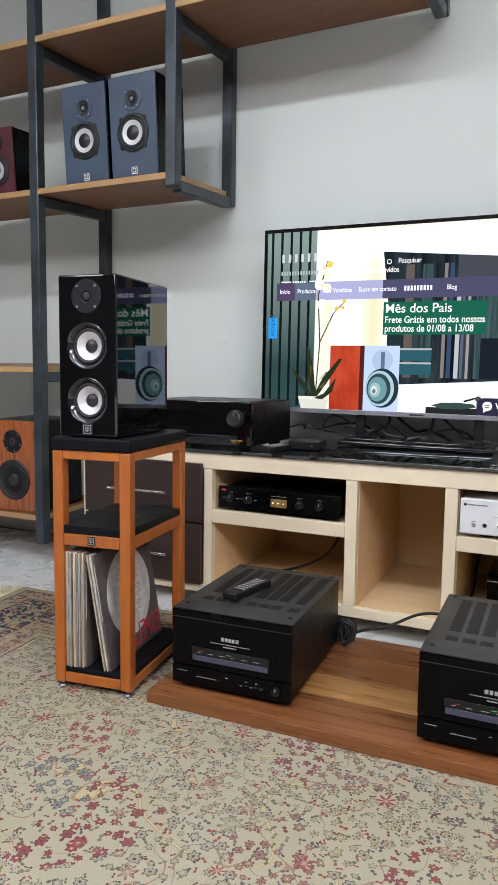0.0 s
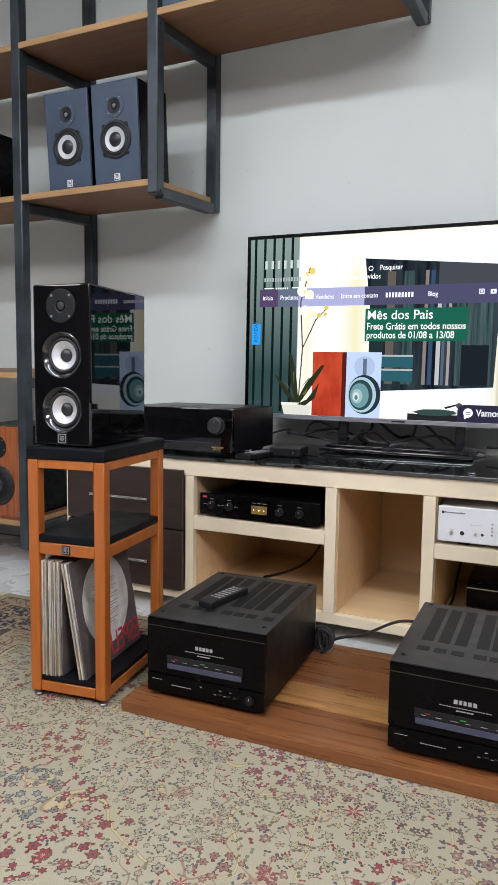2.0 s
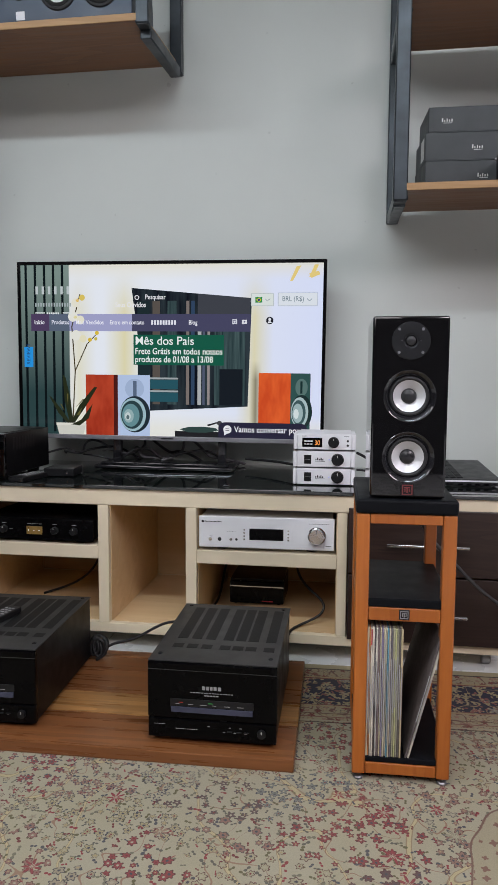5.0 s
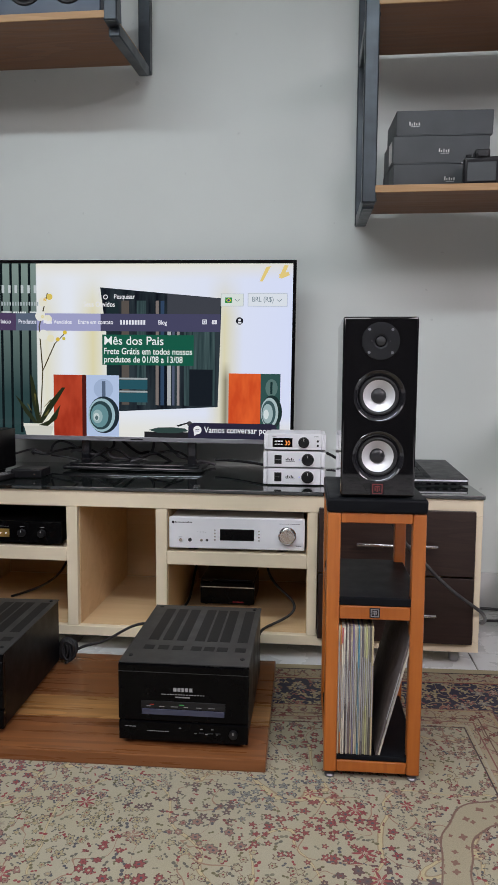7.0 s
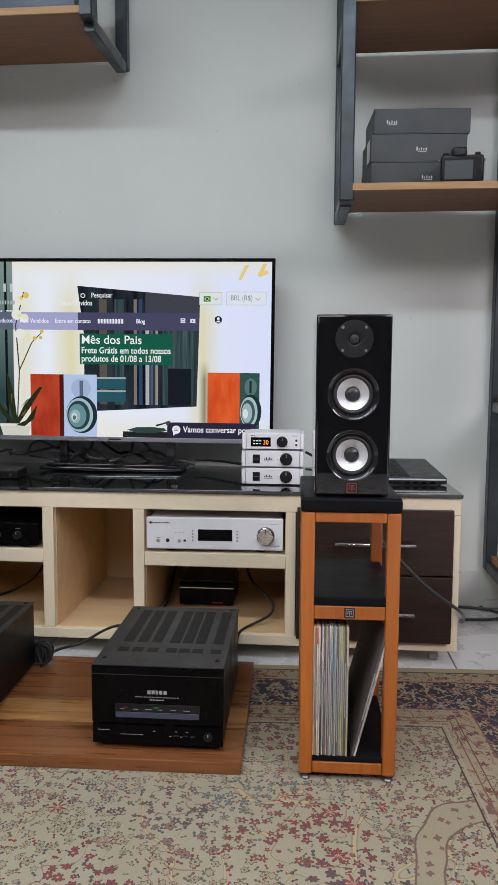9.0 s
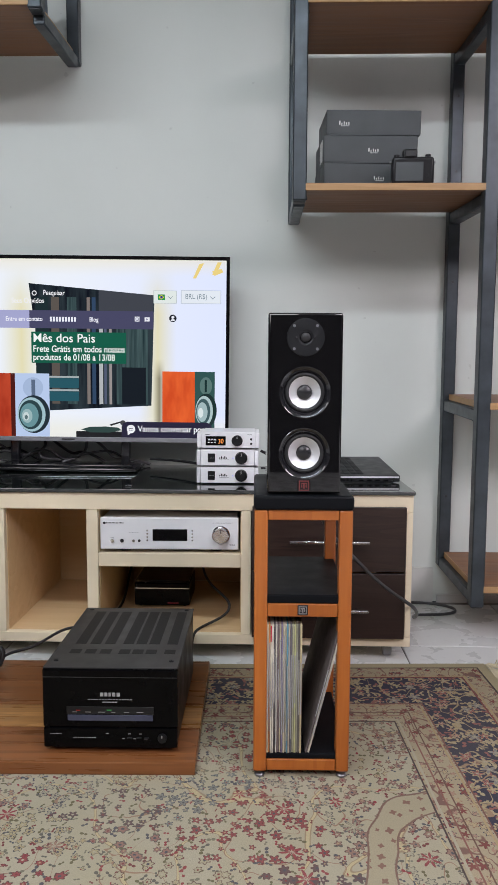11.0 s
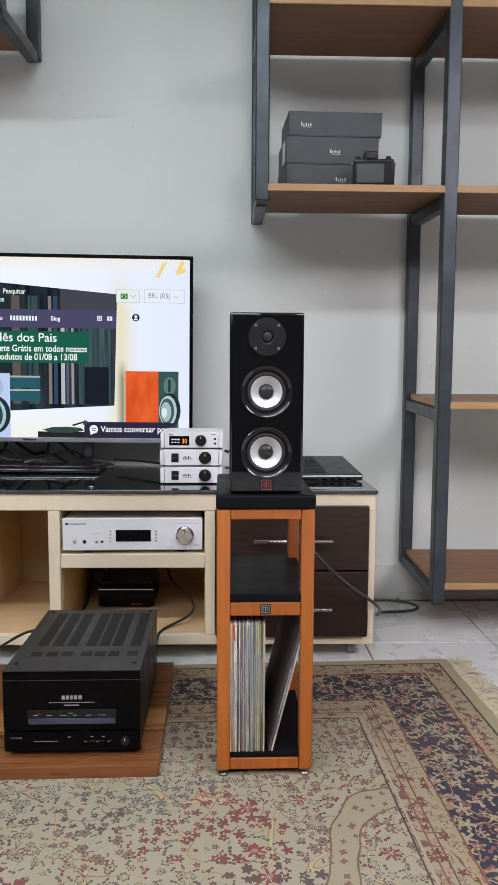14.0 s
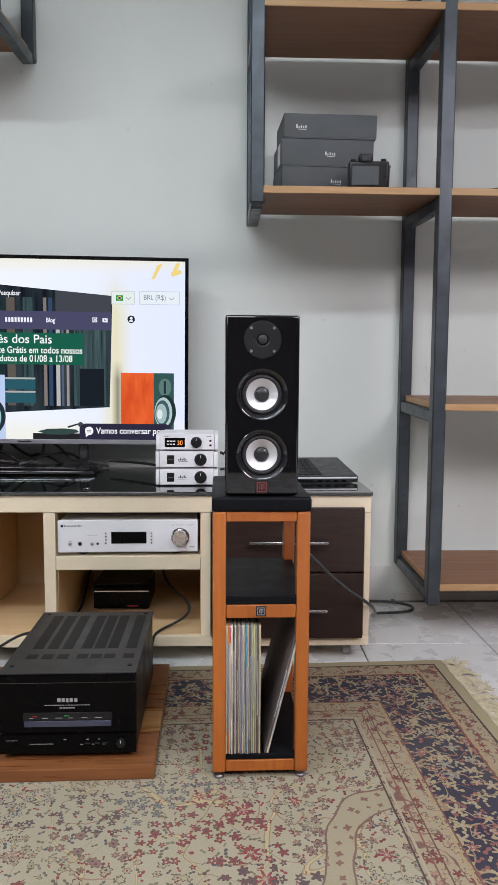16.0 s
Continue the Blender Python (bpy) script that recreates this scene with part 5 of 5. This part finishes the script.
    say("Pesquisar", 0.425, 0.200, 0.026, (0.80, 0.80, 0.84))
    say("Seus Ouvidos", 0.325, 0.245, 0.027, (0.85, 0.85, 0.88))
    disc(0.398, 0.190, 0.014, (0.7, 0.7, 0.74), 9), disc(0.398, 0.190, 0.009, (0.02, 0.024, 0.03), 9.3)
    rect(0.713, 0.728, 0.315, 0.342, (0.7, 0.72, 0.8), 9), rect(0.716, 0.725, 0.320, 0.337, (0.10, 0.10, 0.2), 9.3), disc(0.7205, 0.3285, 0.006, (0.7, 0.72, 0.8), 9.5)
    rect(0.744, 0.760, 0.318, 0.341, (0.75, 0.76, 0.84), 9), poly([(0.750, 0.323), (0.7555, 0.3295), (0.750, 0.336)], (0.1, 0.1, 0.2), 9.3)
    disc(0.833, 0.322, 0.021, (0.015, 0.017, 0.025), 9), disc(0.833, 0.316, 0.008, (0.8, 0.83, 0.9), 9.3), poly([(0.826, 0.336), (0.829, 0.327), (0.837, 0.327), (0.840, 0.336)], (0.8, 0.83, 0.9), 9.3)
    rect(0.772, 0.845, 0.168, 0.240, (0.50, 0.55, 0.55), 5), rect(0.774, 0.843, 0.171, 0.237, (0.72, 0.78, 0.76), 5.3)
    rect(0.786, 0.808, 0.190, 0.221, (0.03, 0.26, 0.07), 6), poly([(0.797, 0.193), (0.806, 0.2055), (0.797, 0.218), (0.788, 0.2055)], (0.75, 0.62, 0.03), 6.5), disc(0.797, 0.2055, 0.0075, (0.02, 0.05, 0.28), 7)
    rect(0.858, 0.984, 0.165, 0.240, (0.50, 0.55, 0.60), 5), rect(0.860, 0.982, 0.168, 0.237, (0.74, 0.79, 0.86), 5.3)
    say("BRL (R$)", 0.871, 0.213, 0.027, (0.20, 0.26, 0.30), 9, 0.84, 0.0)
    for u in (0.825, 0.958):
        poly([(u - 0.008, 0.197), (u, 0.210), (u + 0.008, 0.197), (u + 0.008, 0.201), (u, 0.214), (u - 0.008, 0.201)], (0.2, 0.26, 0.3), 9)
    # banner
    rect(0.386, 0.686, 0.405, 0.580, (0.008, 0.10, 0.062), 6)
    say("Mês dos Pais", 0.391, 0.462, 0.046, (0.85, 0.9, 0.88), 9, 1.0, 0.007)
    say("Frete Grátis em todos nossos", 0.391, 0.517, 0.0345, (0.85, 0.9, 0.88))
    say("produtos de 01/08 a 13/08", 0.391, 0.564, 0.0345, (0.85, 0.9, 0.88))
    # side tab
    rect(0.009, 0.040, 0.480, 0.600, (0.02, 0.29, 0.75), 6)
    x, z = at(0.030, 0.585)
    words("REVIEWS", 0.021, facing(x, -0.0021, z) @ pose(0, 0, 0, 0, 0, 90), ink((0.02, 0.07, 0.2)), scr, "page_text", 0.0)
    # pictured loudspeakers
    rect(0.222, 0.332, 0.640, 1.0, red_wood, 5)
    rect(0.318, 0.332, 0.640, 1.0, (0.07, 0.012, 0.010), 5.4)
    rect(0.332, 0.441, 0.640, 1.0, (0.46, 0.57, 0.80), 5)
    disc(0.389, 0.72, 0.058, (0.36, 0.46, 0.66), 5.4), rect(0.384, 0.396, 0.675, 0.765, (0.10, 0.14, 0.22), 5.8)
    disc(0.390, 0.872, 0.108, (0.016, 0.028, 0.04), 6, sq=0.86), disc(0.383, 0.874, 0.098, (0.34, 0.50, 0.56), 6.3, sq=0.82), disc(0.380, 0.875, 0.084, (0.025, 0.055, 0.065), 6.6, sq=0.80), disc(0.376, 0.878, 0.068, (0.13, 0.27, 0.30), 6.9, sq=0.78), disc(0.369, 0.882, 0.040, (0.30, 0.44, 0.46), 7.2, sq=0.76), disc(0.366, 0.884, 0.024, (0.55, 0.64, 0.65), 7.4, sq=0.72), disc(0.366, 0.890, 0.013, (0.10, 0.16, 0.17), 7.6, sq=0.72)
    rect(0.800, 0.903, 0.620, 0.965, orange_wood, 5)
    rect(0.903, 0.966, 0.620, 0.965, (0.030, 0.085, 0.080), 5)
    disc(0.938, 0.700, 0.05, (0.10, 0.18, 0.17), 5.4, sq=0.7), rect(0.934, 0.941, 0.665, 0.735, (0.01, 0.03, 0.03), 5.8)
    disc(0.939, 0.840, 0.098, (0.012, 0.03, 0.03), 6, sq=0.62), disc(0.933, 0.842, 0.086, (0.40, 0.52, 0.54), 6.3, sq=0.58), disc(0.930, 0.844, 0.072, (0.05, 0.10, 0.11), 6.6, sq=0.56), disc(0.927, 0.848, 0.056, (0.34, 0.46, 0.48), 6.9, sq=0.54), disc(0.922, 0.852, 0.028, (0.66, 0.74, 0.75), 7.2, sq=0.54)
    # record player and chat bubble
    rect(0.525, 0.70, 0.965, 1.0, (0.015, 0.015, 0.018), 5), poly([(0.54, 0.955), (0.57, 0.94), (0.62, 0.937), (0.66, 0.943), (0.67, 0.958), (0.63, 0.972), (0.57, 0.972)], (0.03, 0.06, 0.055), 5.5)
    poly([(0.632, 0.925), (0.67, 0.905), (0.672, 0.912), (0.636, 0.934)], (0.02, 0.02, 0.022), 6), disc(0.674, 0.915, 0.015, (0.06, 0.06, 0.065), 6)
    poly([(0.670, 1.0), (0.670, 0.935), (0.676, 0.917), (0.688, 0.908), (0.940, 0.908), (0.952, 0.914), (0.957, 0.93), (0.957, 1.0)], (0.022, 0.020, 0.045), 7)
    disc(0.700, 0.950, 0.024, (0.85, 0.86, 0.9), 9), poly([(0.690, 0.985), (0.6885, 0.955), (0.703, 0.968)], (0.85, 0.86, 0.9), 9.1)
    bars(0.6935, 0.948, 1, 0.01, 0.013, 0.004, (0.02, 0.02, 0.04), 9.5), bars(0.6935, 0.958, 1, 0.01, 0.013, 0.004, (0.02, 0.02, 0.04), 9.5)
    say("Vamos conversar por", 0.722, 0.964, 0.0325, (0.85, 0.86, 0.9), 9, 0.90, 0.014)
    # orchid in a pot
    poly([(0.118, 0.935), (0.222, 0.935), (0.212, 1.0), (0.128, 1.0)], (0.62, 0.62, 0.56), 6)
    rect(0.118, 0.222, 0.930, 0.945, (0.72, 0.71, 0.64), 6.3)
    for pts in ([(0.165, 0.93), (0.148, 0.80), (0.142, 0.64), (0.152, 0.66), (0.168, 0.78), (0.178, 0.93)], [(0.168, 0.93), (0.20, 0.82), (0.250, 0.715), (0.262, 0.715), (0.225, 0.82), (0.182, 0.93)], [(0.155, 0.93), (0.125, 0.87), (0.092, 0.765), (0.108, 0.79), (0.145, 0.87), (0.168, 0.93)], [(0.170, 0.94), (0.205, 0.91), (0.245, 0.815), (0.232, 0.90), (0.200, 0.945)]):
        poly(pts, (0.020, 0.026, 0.012), 6.5)
        c = [((a + 0.166) / 2 + 0.002, (b + 0.86) / 2) for a, b in pts[1:4]]
        poly(c, (0.11, 0.10, 0.03), 6.8)
    for a, b in (((0.176, 0.93), (0.186, 0.62)), ((0.186, 0.62), (0.176, 0.36)), ((0.186, 0.62), (0.228, 0.46)), ((0.228, 0.46), (0.262, 0.40)), ((0.176, 0.36), (0.205, 0.17))):
        poly([(a[0] - 0.002, a[1]), (a[0] + 0.002, a[1]), (b[0] + 0.002, b[1]), (b[0] - 0.002, b[1])], (0.06, 0.045, 0.02), 6.4)
    for u, v, r, c in ((0.190, 0.22, 0.026, (0.80, 0.78, 0.66)), (0.212, 0.19, 0.018, (0.72, 0.55, 0.12)), (0.180, 0.30, 0.030, (0.80, 0.80, 0.74)), (0.205, 0.32, 0.026, (0.80, 0.78, 0.64)), (0.190, 0.41, 0.030, (0.80, 0.80, 0.74)), (0.214, 0.43, 0.022, (0.80, 0.76, 0.55)), (0.238, 0.435, 0.012, (0.68, 0.48, 0.06)), (0.262, 0.395, 0.012, (0.72, 0.52, 0.06)), (0.258, 0.43, 0.010, (0.6, 0.5, 0.08)), (0.196, 0.205, 0.010, (0.75, 0.45, 0.04)), (0.188, 0.305, 0.010, (0.72, 0.62, 0.2))):
        disc(u, v, r, c, 6.6, "page_petal")
    for pts in ([(0.895, 0.10), (0.915, 0.02), (0.93, 0.015), (0.905, 0.10)], [(0.955, 0.08), (0.972, 0.01), (0.985, 0.01), (0.968, 0.08)], [(0.955, 0.06), (0.985, 0.045), (0.99, 0.065), (0.962, 0.085)]):
        poly(pts, (0.80, 0.62, 0.22), 6)
    # stand on the glass
    for x in (-0.215, 0.215):
        part("neck", box(x - 0.016, x + 0.016, 0.020, 0.050, -0.090, 0.02, bevel=0.003), M_RING, tv)
    part("stand_base", box(-0.275, 0.275, -0.085, 0.125, -0.1065, -0.092, bevel=0.006), M_RING, tv, "glossy black stand base")
    part("stand_rail", box(-0.255, 0.255, -0.060, -0.030, -0.0915, -0.083, bevel=0.003), M_RING, tv)
    return tv


TVZ = GZ + 0.1070
television(pose(-0.183, 2.952, TVZ + 0.003, 0, 0.4, 0.9))
crnd = random.Random(11)
for i in range(7):
    x0 = -0.74 + i * 0.085
    pts = [(x0, 3.05 + crnd.uniform(-0.04, 0.04), 0.60 + crnd.uniform(-0.02, 0.02))]
    for k in range(5):
        pts.append((x0 + 0.05 * (k + 1) + crnd.uniform(-0.05, 0.05), 3.05 + crnd.uniform(-0.07, 0.06), 0.60 + crnd.uniform(-0.025, 0.085)))
    pts.append((x0 + 0.34, 3.08, 0.572))
    cable("signal_cable", pts, crnd.choice((0.0035, 0.0045, 0.0055)), M_RUBBER if i % 3 else plain("grey_sheath", (0.10, 0.10, 0.105), 0.45), "tangled black and grey cables below the television")
cable("signal_cable", [(0.12, 3.02, 0.60), (0.20, 3.0, 0.60), (0.28, 2.92, 0.605), (0.36, 2.83, 0.60)], 0.005, M_RUBBER, "black cable running to the mini amplifier stack")


# ---- things on the shelves ----


def on_shelf(level, x, y, rz=0.0):
    """A frame on a shelf board, leaning with it."""
    up = RISE[level] / (WALL_Y - FY - 0.054)
    return pose(x, y, SH[level] + TH + 0.001 + up * (y - FY - 0.006), math.degrees(math.atan(up)), 0, 0) @ pose(0, 0, 0, 0, 0, rz)


def bookshelf_speaker(m, finish, w, d, h, label, plate=True, wood_front=False):
    s = thing("loudspeaker", m, label, "loudspeaker", "bookshelf loudspeakers")
    part("body", box(-w / 2, w / 2, 0.012, d, 0, h, bevel=0.003), M_AMP_FRONT if wood_front else finish, s)
    part("baffle", box(-w / 2, w / 2, 0, 0.0118, 0, h, bevel=0.003), finish, s, "front baffle")
    return s


for i, (bxx, byy, rz) in enumerate(((-1.440, 2.672, 1.0), (-1.213, 2.668, 1.0))):
    s = bookshelf_speaker(on_shelf(2, bxx, byy, rz), M_BLUE, 0.203, 0.21, 0.362, "slate blue two-way bookshelf loudspeaker on the shelf", wood_front=True)
    horn_tweeter(s, 0.0, 0, 0.277, 0.043, M_BLUE)
    driver(s, "woofer", 0.0, 0, 0.158, 0.069, M_ALU, M_CAP, M_RUBBER, 0.39)
    for a in (45, 135, 225, 315):
        part("woofer_lug", lathe([(0.010, 0), (0.010, 0.004), (0.004, 0.005), (0.003, 0.003), (0, 0.003)], facing(0.068 * math.cos(radians(a)), 0, 0.158 + 0.068 * math.sin(radians(a))), 16), M_RUBBER, s)
    badge(s, 0.0, 0, 0.024, 0.013, M_SILVER, M_PLATE)
s = bookshelf_speaker(on_shelf(2, -1.905, 2.668, 2), M_MAROON, 0.19, 0.185, 0.262, "maroon bookshelf loudspeaker with black sides on the shelf", wood_front=True)
tweeter(s, 0.01, 0, 0.205, 0.038)
driver(s, "woofer", 0.01, 0, 0.095, 0.062, M_ALU, M_RUBBER, M_RUBBER)
s = bookshelf_speaker(on_shelf(0, -1.851, 2.675, 2), M_SPKWOOD, 0.265, 0.30, 0.395, "rosewood fronted loudspeaker with dark cone on the lowest shelf", wood_front=True)
tweeter(s, 0.0, 0, 0.305, 0.050, 6)
driver(s, "woofer", 0.0, 0, 0.138, 0.088, M_PLATE, M_CAP, M_RUBBER)
badge(s, 0.112, 0, 0.020, 0.010, M_PLATE, M_TEXT_DIM)
s = thing("loudspeaker", on_shelf(3, -0.62, 2.672), "dark slate centre loudspeaker lying along the top shelf", "loudspeaker", "bookshelf loudspeakers")
part("body", box(-0.40, 0.40, 0, 0.26, 0, 0.20, bevel=0.004), M_BLUE, s)
for x in (-0.29, -0.14, 0.14, 0.29):
    driver(s, "woofer", x, 0, 0.10, 0.066, M_ALU, M_RUBBER, M_RUBBER)
tweeter(s, 0, 0, 0.12, 0.045)
part("badge", box(-0.016, 0.016, -0.002, 0, 0.012, 0.040, bevel=0.0006, seg=1), M_SILVER, s)


def carton(m, w, d, h, mark_x, label):
    b = thing("carton", m, label, "box", "stacked cartons")
    part("tray", box(-w / 2 + 0.001, w / 2 - 0.001, 0.001, d - 0.001, 0, h * 0.5, bevel=0.001, seg=1), M_GREYBOX, b)
    part("lid", box(-w / 2, w / 2, 0, d, 0.003, h, bevel=0.0015, seg=1), M_GREYBOX, b)
    bm = bmesh.new()
    for i, (dz, ln) in enumerate(((0.012, 0.007), (0.006, 0.005), (0.010, 0.005), (0.007, 0.005), (0.009, 0.006))):
        bx(bm, mark_x - 0.018 + i * 0.0078, mark_x - 0.018 + i * 0.0078 + ln * 0.6, -0.0006, 0.0004, h * 0.45 - 0.003, h * 0.45 - 0.003 + dz)
    bx(bm, mark_x - 0.012, mark_x + 0.016, -0.0006, 0.0004, h * 0.45 - 0.0075, h * 0.45 - 0.006)
    part("maker_mark", bm, M_TEXT, b, "white script maker mark")
    return b


cz = 0.0
for i, (hh, sx, rz, mk) in enumerate(((0.090, 0.0, 3.5, 0.03), (0.090, -0.002, 2.5, 0.01), (0.080, 0.006, 2.0, -0.10))):
    c = carton(on_shelf(2, 0.930, 2.785) @ pose(sx, 0, cz, 0, 0, rz), 0.322, 0.235, hh, mk, "charcoal grey product carton with white mark, in a stack of three")
    if i == 1:
        part("paper_label", box(-0.1617, -0.1611, 0.03, 0.10, 0.012, 0.082), M_TEXT, c, "white paper label")
    cz += hh + 0.0008


def photo_camera(m):
    c = thing("photo_camera", m, "black digital camera standing on the shelf, screen towards the room", "camera")
    part("body", box(-0.060, 0.060, 0, 0.040, 0, 0.072, bevel=0.007, seg=3), M_PLASTIC, c)
    part("grip", box(0.036, 0.064, 0.015, 0.060, 0.001, 0.068, bevel=0.008, seg=3), M_RUBBER, c)
    hump = part("viewfinder", box(-0.030, 0.012, 0.0, 0.05, 0.066, 0.092, bevel=0.006, seg=3), M_PLASTIC, c)
    part("eyecup", box(-0.024, 0.006, -0.008, 0.001, 0.070, 0.088, bevel=0.003), M_RUBBER, hump)
    part("screen", box(-0.050, 0.030, -0.002, 0.001, 0.008, 0.058, bevel=0.001, seg=1), M_GREYBOX, c)
    for x, r in ((0.044, 0.008), (-0.046, 0.008)):
        part("dial", rod((x, 0.02, 0.071), (x, 0.02, 0.080), r, 20, 0.001), M_PLATE, c)
    part("control_wheel", lathe([(0.009, 0), (0.009, 0.002), (0.005, 0.002), (0.004, 0.001), (0, 0.001)], facing(0.046, 0.0, 0.026), 24), M_PLATE, c)
    for z in (0.045, 0.055):
        part("button", rod((0.046, -0.001, z), (0.046, 0.001, z), 0.003, 12), M_PLATE, c)
    part("lens", rod((-0.008, 0.040, 0.036), (-0.008, 0.085, 0.036), 0.030, 32, 0.002), M_PLASTIC, c)
    for s in (-1, 1):
        part("strap_lug", rod((s * 0.061, 0.02, 0.060), (s * 0.066, 0.02, 0.060), 0.004, 12), M_FOOT, c)
    return c


photo_camera(on_shelf(2, 1.052, 2.672, -4) @ Matrix.Diagonal((1.12, 1.0, 1.2, 1)))
hat = thing("cable_pouch", on_shelf(2, 1.56, 2.80), "soft black pouch lying on the shelf", "pouch")
part("pouch_body", lathe([(0, 0), (0.11, 0), (0.125, 0.008), (0.11, 0.018), (0.05, 0.027), (0, 0.028)], Matrix.Diagonal((1, 0.7, 1, 1)), 32), M_RUBBER, hat)
part("zip_line", lathe([(0.126, 0.006), (0.1275, 0.008), (0.126, 0.010)], Matrix.Diagonal((1, 0.7, 1, 1)), 32), M_PLATE, hat)


# ---- floor tiles ----
TS = 0.45
tile_mesh = None
ix0 = math.floor((XL - 1.05) / TS)
for i in range(ix0, ix0 + 20):
    for j in range(-14, 2):
        x, y = 1.05 + i * TS, 2.65 + j * TS
        a0, a1, b0, b1 = max(x, XL), min(x + TS, XR), max(y, YB), min(y + TS, WALL_Y - 0.016)
        if a1 - a0 < 0.03 or b1 - b0 < 0.03:
            continue
        full = abs(a1 - a0 - TS) < 1e-6 and abs(b1 - b0 - TS) < 1e-6
        if full and tile_mesh:
            ob = new("tile", tile_mesh)
            ob.parent = floor
        else:
            g = 0.0022
            ob = part("tile", box(g, a1 - a0 - g, g, b1 - b0 - g, -0.008, 0.0, bevel=0.0012, seg=1), M_TILE, floor, smooth=False)
            if full:
                tile_mesh = ob.data
        ob.location = (a0, b0, 0)
